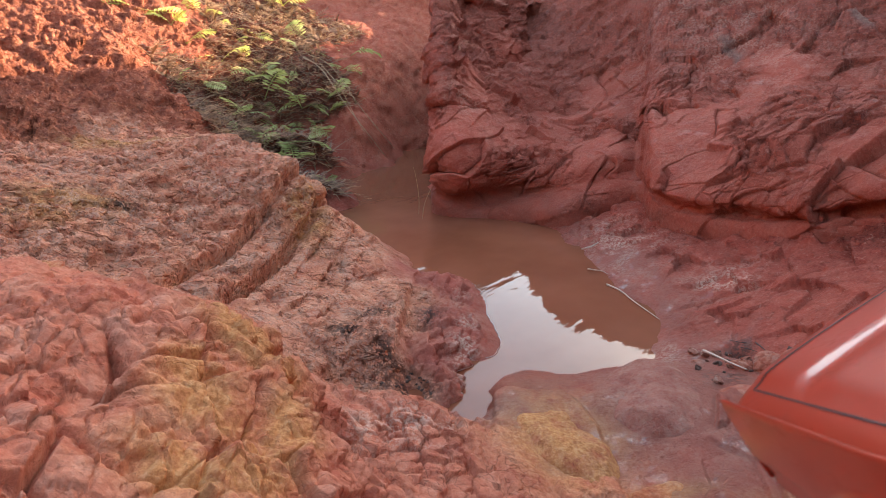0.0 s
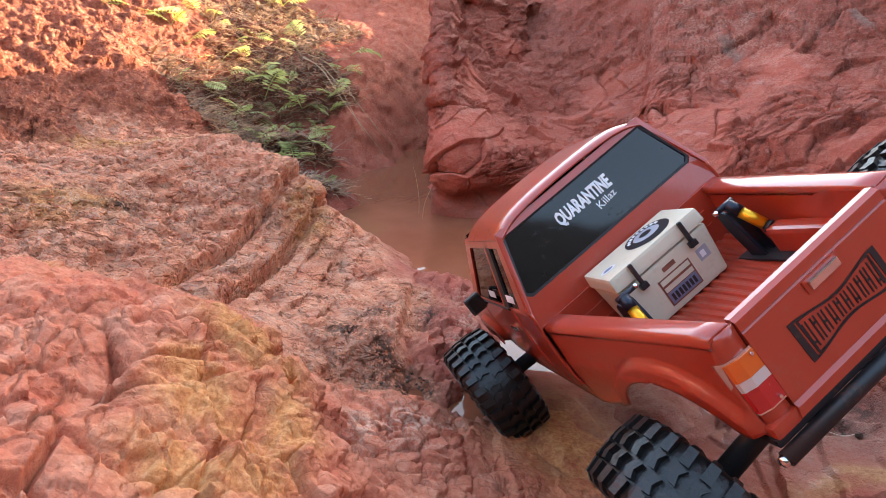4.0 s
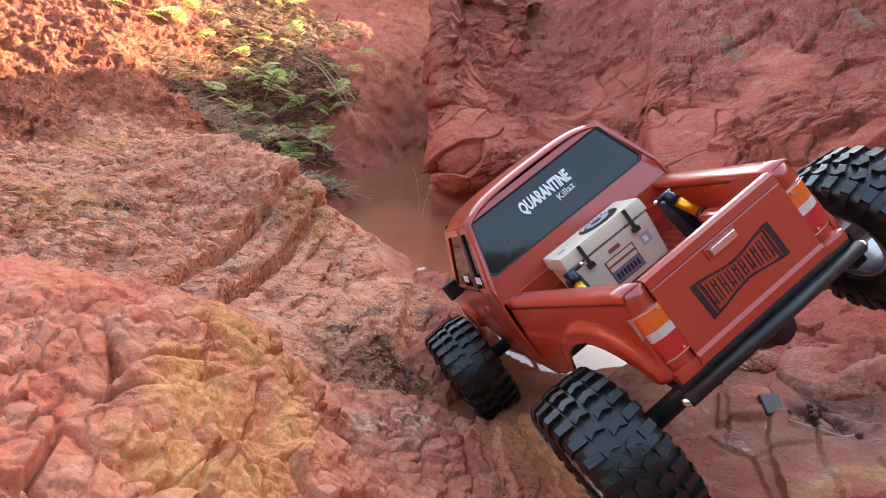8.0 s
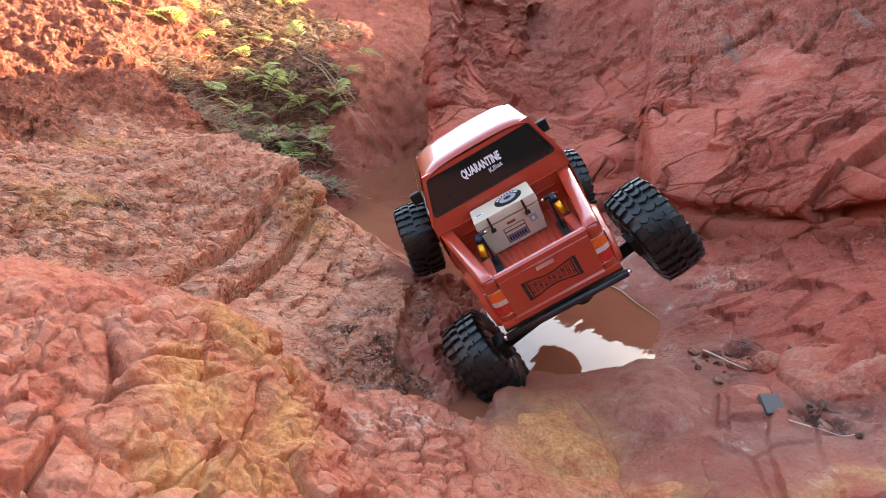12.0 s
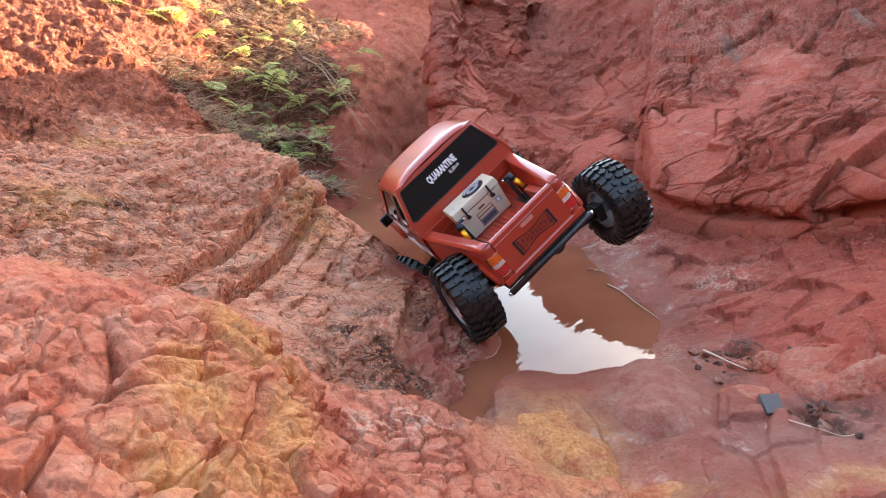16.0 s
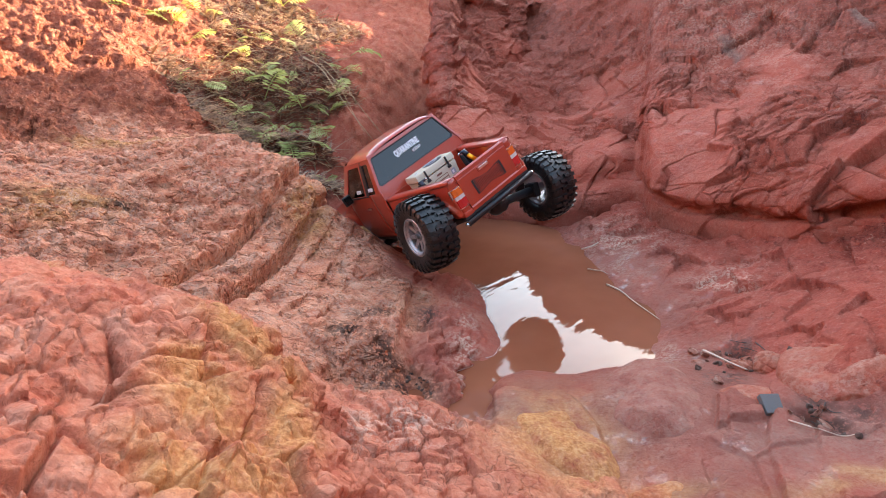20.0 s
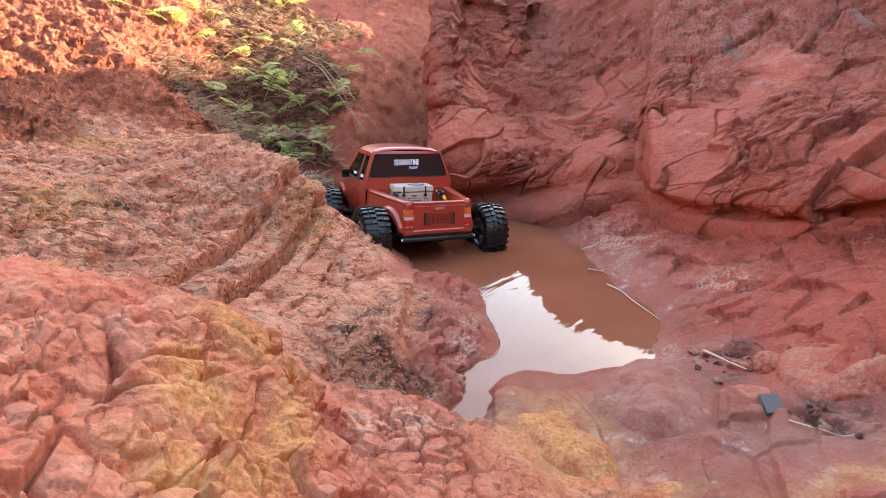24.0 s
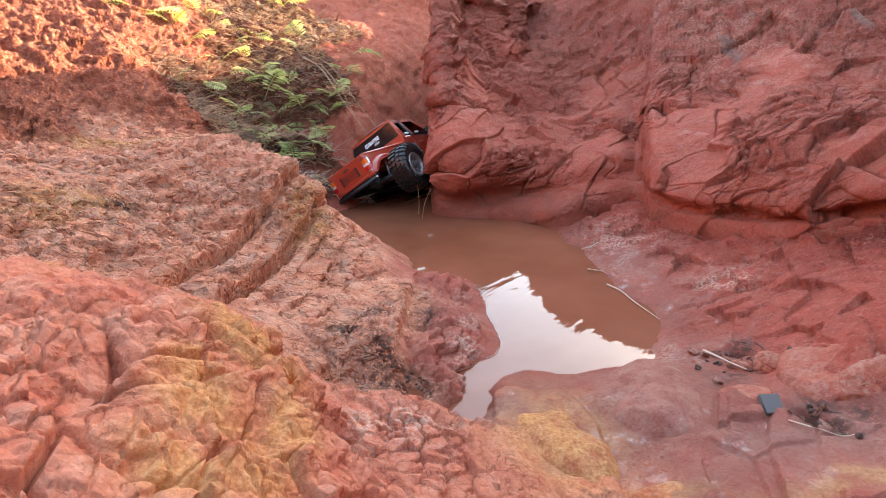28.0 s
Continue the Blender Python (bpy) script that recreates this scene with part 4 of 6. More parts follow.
def tube(bm, p0, p1, r, seg=10, r2=None):
    p0, p1 = Vector(p0), Vector(p1)
    d = p1 - p0
    m = Matrix.Translation((p0 + p1) / 2) @ d.to_track_quat("Z", "Y").to_matrix().to_4x4()
    bmesh.ops.create_cone(bm, cap_ends=True, segments=seg, radius1=r, radius2=r if r2 is None else r2, depth=d.length, matrix=m)


def ball(bm, p, r, u=10, v=7):
    bmesh.ops.create_uvsphere(bm, u_segments=u, v_segments=v, radius=r, matrix=Matrix.Translation(p))


def sheet(bm, f, us, vs, off=None):
    """A curved sheet f(u, v) over the values us and vs; off: its thickness as a vector or a function of the point."""
    layers = []
    for k in range(2 if off is not None else 1):
        rows = []
        for v in vs:
            row = []
            for u in us:
                q = Vector(f(u, v))
                if k:
                    q = q + Vector(off(q) if callable(off) else off)
                row.append(bm.verts.new(q))
            rows.append(row)
        for a, b in zip(rows, rows[1:]):
            for i in range(len(us) - 1):
                bm.faces.new((a[i], a[i + 1], b[i + 1], b[i]))
        layers.append(rows)
    if off is not None:
        a, b = layers
        rim = lambda r: [r[0][i] for i in range(len(us))] + [r[j][-1] for j in range(1, len(vs))] + [r[-1][i] for i in range(len(us) - 2, -1, -1)] + [r[j][0] for j in range(len(vs) - 2, 0, -1)]
        ra, rb = rim(a), rim(b)
        for i in range(len(ra)):
            j = (i + 1) % len(ra)
            bm.faces.new((ra[i], ra[j], rb[j], rb[i]))


def span(a, b, n):
    return [a + (b - a) * i / (n - 1) for i in range(n)]


def lerp(a, b, u):
    return a + (b - a) * max(0.0, min(1.0, u))


def ring_of(bm, outer, inner, off):
    """A frame between two outlines of as many points, with thickness off."""
    n = len(outer)
    for i in range(n):
        j = (i + 1) % n
        slab(bm, [outer[i], outer[j], inner[j], inner[i]], off)


def lettering(name, text, size, m, material, parent, depth=0.0003, width=None, bold=0.0):
    cu = bpy.data.curves.new(name, "FONT")
    cu.body, cu.size, cu.extrude, cu.align_x, cu.align_y, cu.resolution_u = text, size, depth, "CENTER", "CENTER", 2
    cu.offset = bold
    tmp = bpy.data.objects.new(name, cu)
    me = bpy.data.meshes.new_from_object(tmp)
    me.name = name
    bpy.data.objects.remove(tmp)
    if width:
        w = max(v.co.x for v in me.vertices) - min(v.co.x for v in me.vertices)
        for v in me.vertices:
            v.co.x *= width / w
    me.transform(m)
    me.materials.clear()
    me.materials.append(material)
    ob = new(name, me)
    ob.parent = parent
    return ob


# ---- the toy truck: origin at the middle of the tailgate's top edge, y forward ----
REAR_Y, FRONT_Y, AXLE_Z, HALF_TRACK, TYRE_R = 0.0665, 0.372, -0.095, 0.1446, 0.0700
REAR_X, FRONT_X = 0.010, -0.020      # the links push the axles a little sideways
FRONT_ARCH = 0.425
SIZE = 0.84      # the parts below are drawn somewhat larger than life and brought to size here
truck = tagged(new("toy_truck"), "red radio-controlled toy pickup with big muddy tyres", "toy truck")
truck.scale = (SIZE, SIZE, SIZE)


def rail_x(y):
    return lerp(0.078, 0.108, y / 0.19)


def arch(y, cy, r, base):
    d = r * r - (y - cy) ** 2
    return max(base, AXLE_Z + math.sqrt(d)) if d > 0 else base


def bed_side(sx):
    def f(u, v):
        base = lerp(-0.067, -0.085, (u - 0.12) / 0.05)
        lo = arch(u, REAR_Y, 0.061, base)
        z = lo + (0.0 - lo) * v
        d = math.hypot(u - REAR_Y, z - AXLE_Z) - 0.061
        flare = 0.007 * (1 - max(0.0, min(1.0, (d - 0.011) / 0.004))) if 0.004 < u < 0.165 else 0
        bulge = 0.0025 * math.sin(math.pi * min(1, max(0, -z / 0.08)))
        crease = 0.0012 if z < -0.034 else 0
        return sx * (rail_x(u) + flare + bulge + crease), u, z
    bm = bmesh.new()
    ys = sorted(set(span(0.0, 0.19, 40) + [REAR_Y + 0.061 * math.cos(a) for a in span(0, math.pi, 25) if 0 < REAR_Y + 0.061 * math.cos(a) < 0.19]))
    sheet(bm, f, ys, span(0, 1, 22), (-sx * 0.002, 0, 0))
    part("bed_side", bm, PAINT, truck, smooth=True)
    # the rail on top, with a rounded edge
    bm = bmesh.new()
    prof = [(-0.0165, -0.003), (-0.0165, 0.0002), (-0.0145, 0.0018), (-0.004, 0.0022), (0.0, 0.0008), (0.0012, -0.003)]
    sheet(bm, lambda u, v: (sx * (rail_x(u) + prof[v][0] * lerp(1, 1.15, u / 0.19)), u, prof[v][1]), span(-0.002, 0.19, 12), range(6), (0, 0, -0.0025))
    part("bed_rail", bm, PAINT, truck, "sun-bleached glossy red bed rail", smooth=True)
    # inner wall and wheel box
    bm = bmesh.new()
    sheet(bm, lambda u, v: (sx * (rail_x(u) - 0.017 - 0.002 * (1 - v)), u, -0.048 + 0.047 * v), span(0.0, 0.188, 10), span(0, 1, 5), (sx * 0.0015, 0, 0))
    part("bed_inner_wall", bm, PAINT, truck)
    bm = bmesh.new()
    xi = rail_x(REAR_Y) - 0.018
    box(bm, sx * (xi - 0.014), sx * xi, 0.022, 0.10, -0.048, -0.024)
    part("wheel_box", bm, PAINT, truck, bevel=0.004)


def cab_side(sx):
    def side_x(y, z):
        b = 0.111 + 0.003 * math.sin(math.pi * min(1, max(0, (0.018 - z) / 0.10)))
        b = lerp(b, b - 0.010, (y - 0.43) / 0.15)
        return b - (0.003 if z < -0.062 else 0)

    def f(u, v):
        top = 0.018 if u < 0.385 else lerp(0.018, -0.014, (u - 0.385) / 0.19)
        lo = arch(u, FRONT_ARCH, 0.064, -0.086)
        z = lo + (top - lo) * v
        d = math.hypot(u - FRONT_ARCH, z - AXLE_Z) - 0.064
        flare = 0.006 * (1 - max(0.0, min(1.0, (d - 0.011) / 0.004))) if u > 0.38 else 0
        return sx * (side_x(u, z) + flare), u, z
    for name, y0, y1, n in (("cab_corner", 0.19, 0.2455, 8), ("door", 0.247, 0.373, 14), ("front_fender", 0.3745, 0.575, 50)):
        bm = bmesh.new()
        sheet(bm, f, span(y0, y1, n), span(0, 1, 18), (-sx * 0.002, 0, 0))
        ob = part(name, bm, PAINT, truck, smooth=True)
        if name == "door":
            bm = bmesh.new()
            slab(bm, [(sx * 0.1135, 0.268, -0.009), (sx * 0.1135, 0.290, -0.009), (sx * 0.1135, 0.290, -0.014), (sx * 0.1135, 0.268, -0.014)], (sx * 0.003, 0, 0))
            part("door_handle", bm, CHROME, ob, "small chrome door handle", bevel=0.001)
            bm = bmesh.new()
            slab(bm, [(sx * 0.1115, 0.25, 0.0145), (sx * 0.1115, 0.37, 0.0145), (sx * 0.1125, 0.37, 0.018), (sx * 0.1125, 0.25, 0.018)], (sx * 0.0015, 0, 0))
            part("trim_strip", bm, BLACK, ob)
    # window frames: belt line to roof edge
    def gp(y, v):
        return sx * lerp(0.1125, 0.0885, v), y, lerp(0.018, 0.086, v)
    inward = (-sx * 0.004, 0, 0)
    for name, b0, b1, t0, t1, mat in (("rear_pillar", 0.190, 0.214, 0.206, 0.223, PAINT), ("centre_pillar", 0.247, 0.262, 0.250, 0.262, BLACK), ("front_pillar", 0.372, 0.395, 0.322, 0.341, PAINT), ("door_frame", 0.262, 0.268, 0.262, 0.268, PAINT)):
        bm = bmesh.new()
        slab(bm, [gp(b0, 0), gp(b1, 0), gp(t1, 1), gp(t0, 1)], inward)
        part(name, bm, mat, truck, bevel=0.0008)
    bm = bmesh.new()
    slab(bm, [gp(0.21, 0.86), gp(0.33, 0.86), gp(0.336, 1.02), gp(0.206, 1.02)], inward)
    part("roof_rail", bm, PAINT, truck, bevel=0.001)
    for name, b0, b1, t0, t1 in (("quarter_window", 0.213, 0.248, 0.222, 0.251), ("door_window", 0.267, 0.373, 0.267, 0.325)):
        bm = bmesh.new()
        q = [Vector(gp(y, v)) + Vector((-sx * 0.0022, 0, 0)) for y, v in ((b0, 0), (b1, 0), (t1, 0.9), (t0, 0.9))]
        slab(bm, [tuple(p) for p in q], (-sx * 0.001, 0, 0))
        w = part(name, bm, GLASS, truck, "tinted side window")
        bm = bmesh.new()
        for k in range(5):
            y0 = (0.285 if name == "door_window" else 0.222) + k * 0.005
            a, b = Vector(gp(y0, 0.1)), Vector(gp(y0 + 0.0035, 0.2))
            slab(bm, [(a.x, a.y, a.z), (a.x, b.y, a.z), (b.x, b.y, b.z), (b.x, a.y, b.z)], (sx * 0.0004, 0, 0))
        part("sticker", bm, WHITE, w, "small white window sticker")
    # mirror
    bm = bmesh.new()
    box(bm, sx * 0.114, sx * 0.134, 0.338, 0.348, 0.010, 0.032)
    mir = part("wing_mirror", bm, BLACK, truck, "black wing mirror", bevel=0.004)
    bm = bmesh.new()
    box(bm, sx * 0.1165, sx * 0.1315, 0.3365, 0.3385, 0.0125, 0.0295)
    part("mirror_glass", bm, DARK_GLASS, mir)
    bm = bmesh.new()
    tube(bm, (sx * 0.112, 0.35, 0.012), (sx * 0.122, 0.345, 0.02), 0.003, 8)
    part("mirror_arm", bm, BLACK, mir)


def cab():
    # rear wall with the window opening
    outer = [(-0.1125, 0.191, 0.0), (0.1125, 0.191, 0.0), (0.1125, 0.1925, 0.02), (0.0885, 0.2065, 0.09), (-0.0885, 0.2065, 0.09), (-0.1125, 0.1925, 0.02)]
    inner = [(-0.098, 0.1945, 0.0268), (0.098, 0.1945, 0.0268), (0.1025, 0.195, 0.031), (0.0855, 0.2045, 0.0835), (-0.0855, 0.2045, 0.0835), (-0.1025, 0.195, 0.031)]
    bm = bmesh.new()
    ring_of(bm, outer, inner, (0, 0.004, 0))
    part("cab_back", bm, PAINT, truck)
    bm = bmesh.new()
    box(bm, -0.108, 0.108, 0.1885, 0.192, -0.05, 0.002)
    fw = part("bed_front_wall", bm, PAINT, truck)
    for z in (-0.016, -0.030):
        bm = bmesh.new()
        box(bm, -0.078, 0.078, 0.187, 0.1887, z - 0.0012, z + 0.0012)
        part("pressed_rib", bm, PAINT, fw, bevel=0.0005)
    bm = bmesh.new()
    slab(bm, [(-0.101, 0.1965, 0.0265), (0.101, 0.1965, 0.0265), (0.087, 0.207, 0.084), (-0.087, 0.207, 0.084)], (0, 0.001, 0))
    glass = part("rear_window", bm, DARK_GLASS, truck, "dark tinted rear window with a white sticker")
    # rubber seal round the glass
    bm = bmesh.new()
    seal_in = [tuple(Vector(p) * 1.0 + Vector((-math.copysign(0.0022, p[0]), 0.0004, 0.0022 if p[2] < 0.05 else -0.0022))) for p in inner]
    ring_of(bm, [tuple(Vector(p) + Vector((0, 0.0008, 0))) for p in inner], [tuple(Vector(p) + Vector((0, 0.0008, 0))) for p in seal_in], (0, 0.001, 0))
    part("window_seal", bm, BLACK, glass)
    n = (Vector((0.0, 0.207, 0.084)) - Vector((0.0, 0.1965, 0.0265))).normalized()
    m = Matrix.Translation((-0.004, 0.2025, 0.0625)) @ Matrix(((1, 0, 0), (0, n.y, -n.z), (0, n.z, n.y))).to_4x4()
    lettering("sticker_letters", "QUARANTINE", 0.018, m, WHITE, glass, width=0.064, bold=0.0007)
    lettering("sticker_script", "Killaz", 0.0105, Matrix.Translation((0.014, 0.2003, 0.0500)) @ Matrix(((1, 0, 0), (0, n.y, -n.z), (0, n.z, n.y))).to_4x4() @ pose(0, 0, 0, 0, 0, 6), WHITE, glass)
    # roof
    bm = bmesh.new()
    def roof(u, v):
        edge = abs(u) ** 6
        front = max(0.0, (v - 0.85) / 0.15)
        rear = max(0.0, (0.12 - v) / 0.12)
        y = 0.2045 + 0.137 * v
        return u * (0.0895 - 0.001 * front), y, 0.0955 + 0.004 * (1 - u * u) - 0.010 * edge - 0.004 * front ** 2 - 0.005 * rear ** 2
    sheet(bm, roof, [math.sin(a) for a in span(-math.pi / 2, math.pi / 2, 23)], span(0, 1, 15), (0, 0, -0.002))
    part("roof", bm, PAINT, truck, "glossy red roof with bright sky reflections", smooth=True)
    bm = bmesh.new()
    slab(bm, [(-0.103, 0.396, 0.02), (0.103, 0.396, 0.02), (0.084, 0.340, 0.089), (-0.084, 0.340, 0.089)], (0, -0.0012, 0))
    part("windscreen", bm, GLASS, truck)
    # seats and dark tub inside
    bm = bmesh.new()
    box(bm, -0.102, 0.102, 0.199, 0.395, -0.07, -0.062)
    box(bm, -0.10, 0.10, 0.365, 0.392, -0.06, 0.015)
    part("interior_tub", bm, BLACK, truck)
    for sx in (-1, 1):
        bm = bmesh.new()
        box(bm, sx * 0.022, sx * 0.075, 0.235, 0.255, -0.06, 0.035)
        box(bm, sx * 0.022, sx * 0.075, 0.25, 0.31, -0.06, -0.03)
        box(bm, sx * 0.034, sx * 0.063, 0.236, 0.250, 0.037, 0.055)
        part("seat", bm, BLACK, truck, bevel=0.004)


def bonnet():
    def f(u, v):
        y = 0.386 + 0.189 * v
        half = lerp(0.1105, 0.1005, v)
        z = lerp(0.0195, -0.0135, v) + 0.004 * (1 - u * u) - 0.008 * abs(u) ** 8
        z += 0.0022 * (1 if abs(u) < 0.74 else max(0, 1 - (abs(u) - 0.74) / 0.05)) - 0.010 * max(0, (v - 0.93) / 0.07) ** 2
        if 0.60 < v < 0.72 and abs(u) < 0.8:
            z -= 0.0015 * math.sin((v - 0.60) / 0.12 * math.pi)
        return u * half, y, z
    bm = bmesh.new()
    us = [math.sin(a) for a in span(-math.pi / 2, math.pi / 2, 41)]
    sheet(bm, f, us, span(0, 1, 40), (0, 0, -0.002))
    hood = part("bonnet", bm, PAINT, truck, "glossy red bonnet with cowl vents", smooth=True)
    for sx in (-1, 1):
        bm = bmesh.new()
        sheet(bm, lambda u, v: tuple(Vector(f(sx * 0.86 + u, v)) + Vector((0, 0, 0.0004))), (-0.006, 0.006), span(0.04, 0.9, 24))
        part("seam", bm, BLACK, hood)
        for k in range(9):
            bm = bmesh.new()
            v0 = 0.10 + k * 0.02
            sheet(bm, lambda u, v: tuple(Vector(f(sx * u, v)) + Vector((0, 0, 0.0005))), span(0.62, 0.78, 4), (v0, v0 + 0.008))
            part("vent_slot", bm, BLACK, hood)
    bm = bmesh.new()
    sheet(bm, lambda u, v: tuple(Vector(f(u, v)) + Vector((0, 0, 0.0004))), span(-0.86, 0.86, 30), (0.895, 0.905))
    part("seam", bm, BLACK, hood)
    bm = bmesh.new()
    sheet(bm, lambda u, v: (u * (0.1005 + 0.002 * math.sin(v * 3)), 0.5755 + 0.002 * math.sin(v * math.pi), lerp(-0.024, -0.078, v)), span(-1, 1, 16), span(0, 1, 8), (0, -0.002, 0))
    nose = part("front_panel", bm, PAINT, truck)
    bm = bmesh.new()
    box(bm, -0.055, 0.055, 0.576, 0.580, -0.058, -0.032)
    part("grille", bm, BLACK, nose, bevel=0.001)
    for sx in (-1, 1):
        bm = bmesh.new()
        box(bm, sx * 0.060, sx * 0.092, 0.576, 0.581, -0.058, -0.034)
        part("headlight", bm, LENS_WHITE, nose, bevel=0.002)
    bm = bmesh.new()
    tube(bm, (-0.085, 0.592, -0.085), (0.085, 0.592, -0.085), 0.005)
    tube(bm, (-0.04, 0.56, -0.085), (-0.04, 0.592, -0.085), 0.004)
    tube(bm, (0.04, 0.56, -0.085), (0.04, 0.592, -0.085), 0.004)
    part("front_bumper", bm, BLACK, truck, smooth=True)


def tail():
    bm = bmesh.new()
    prof = [(-0.0018, 0.0015), (-0.0050, -0.0005), (-0.0054, -0.0065), (-0.0046, -0.0075), (-0.0054, -0.0085), (-0.0058, -0.0375), (-0.0054, -0.060), (-0.0075, -0.0625), (-0.0070, -0.069)]
    sheet(bm, lambda u, v: (u * (0.0605 if v < 8 else 0.062), *prof[v]), span(-1, 1, 9), range(9), (0, 0.0045, 0))
    gate = part("tailgate", bm, PAINT, truck, "red tailgate with a chrome handle and a black-edged emblem")
    bm = bmesh.new()
    box(bm, -0.060, 0.060, 0.0005, 0.004, -0.05, 0.0005)
    part("inner_panel", bm, PAINT, gate)
    bm = bmesh.new()
    box(bm, -0.0120, 0.0118, -0.0085, -0.005, -0.0165, -0.0105)
    h = part("handle", bm, CHROME, gate, "chrome tailgate handle", bevel=0.001)
    bm = bmesh.new()
    box(bm, -0.0145, 0.0143, -0.0066, -0.0052, -0.0180, -0.0090)
    part("handle_plate", bm, PAINT, h, bevel=0.0006)
    # emblem: a waisted black outline round a darker red field with letter-high bars
    def bow(u, s, k):
        w = 1 - 0.36 * math.cos(u * math.pi / 2) ** 2
        return (0.0365 * u - 0.0006 * s) * k, s * 0.0140 * w * k
    loop = [(u, 1) for u in span(-1, 1, 13)] + [(u, -1) for u in span(1, -1, 13)]
    for name, k0, k1, mat, dy in (("emblem_outline", 1.0, 0.88, BLACK, 0.0), ("emblem_inner_line", 0.84, 0.80, BLACK, 0.0)):
        bm = bmesh.new()
        o = [(bow(u, s, k0)[0], -0.0062 + dy, -0.0365 + bow(u, s, k0)[1]) for u, s in loop]
        i = [(bow(u, s, k1)[0], -0.0062 + dy, -0.0365 + bow(u, s, k1)[1]) for u, s in loop]
        ring_of(bm, o, i, (0, 0.0003, 0))
        part(name, bm, mat, gate)
    for k in range(10):
        bm = bmesh.new()
        u = -0.76 + k * 0.169
        hz = bow(u, 1, 0.66)[1]
        x = 0.0365 * u
        for a, b in ((-0.0019, -0.0009), (0.0008, 0.0017)):
            slab(bm, [(x + a, -0.0062, -0.0365 - hz), (x + b, -0.0062, -0.0365 - hz), (x + b, -0.0062, -0.0365 + hz), (x + a, -0.0062, -0.0365 + hz)], (0, 0.0003, 0))
        zz = (-0.6, 0.5, 0.0)[k % 3] * hz
        slab(bm, [(x - 0.0019, -0.0062, -0.0365 + zz - 0.0008), (x + 0.0017, -0.0062, -0.0365 + zz - 0.0008), (x + 0.0017, -0.0062, -0.0365 + zz + 0.0008), (x - 0.0019, -0.0062, -0.0365 + zz + 0.0008)], (0, 0.0003, 0))
        part("emblem_bar", bm, BLACK, gate)
    for sx in (-1, 1):
        # corner post beside the tailgate, and the lamp in it
        bm = bmesh.new()
        prof2 = [(0.0612, -0.0035), (0.0705, -0.0035), (0.0768, -0.0015), (0.0790, 0.003), (0.0795, 0.012)]
        sheet(bm, lambda u, v: (sx * (prof2[u][0] + 0.0015 * math.sin(v * math.pi)), prof2[u][1], lerp(0.0, -0.068, v)), range(5), span(0, 1, 10), (-sx * 0.001, 0.002, 0))
        part("corner_post", bm, PAINT, truck, smooth=True)
        bm = bmesh.new()
        lp = [(0.0605, -0.0052), (0.0718, -0.0050), (0.0785, -0.0022), (0.0812, 0.0030)]
        def lamp(z0, z1, grow=0.0, out=0.0):
            b = bmesh.new()
            sheet(b, lambda u, v: (sx * (lp[u][0] + (grow if u == 3 else -grow if u == 0 else 0)), lp[u][1] - out, lerp(z0, z1, v)), range(4), (0, 1), (0, 0.002, 0))
            return b
        frame_ob = part("tail_lamp", lamp(-0.0158, -0.0545, 0.0008, -0.0006), CHROME, truck, "tail lamp with orange, clear and red bands in a chrome rim")
        part("amber_lens", lamp(-0.0175, -0.0305), LENS_AMBER, frame_ob)
        part("clear_lens", lamp(-0.0307, -0.0375), LENS_WHITE, frame_ob)
        part("red_lens", lamp(-0.0377, -0.0530), LENS_RED, frame_ob)
        for x, z in ((0.0635, -0.0195), (0.0645, -0.0505)):
            bm2 = bmesh.new()
            tube(bm2, (sx * x, -0.0055, z), (sx * x, -0.0068, z), 0.0012, 8)
            part("screw", bm2, CHROME, frame_ob)
        bm.free()
        # lower corner under the lamp
        bm = bmesh.new()
        box(bm, sx * 0.060, sx * 0.081, -0.0062, 0.012, -0.071, -0.062)
        part("corner_valance", bm, PAINT, truck, bevel=0.003)
    bm = bmesh.new()
    box(bm, -0.082, 0.082, -0.004, 0.018, -0.0765, -0.0705)
    bumper = part("rear_bumper", bm, BLACK, truck, "black tube bumper with silver ends", bevel=0.002)
    bm = bmesh.new()
    tube(bm, (-0.084, -0.006, -0.081), (0.084, -0.006, -0.081), 0.0050, 14)
    part("bumper_tube", bm, BLACK, bumper, smooth=True)
    for sx in (-1, 1):
        bm = bmesh.new()
        tube(bm, (sx * 0.05, -0.006, -0.081), (sx * 0.05, 0.02, -0.074), 0.003, 8)
        part("bumper_bracket", bm, BLACK, bumper)
        bm = bmesh.new()
        ball(bm, (sx * 0.0855, -0.006, -0.081), 0.0036)
        part("bumper_end", bm, CHROME, bumper, smooth=True)


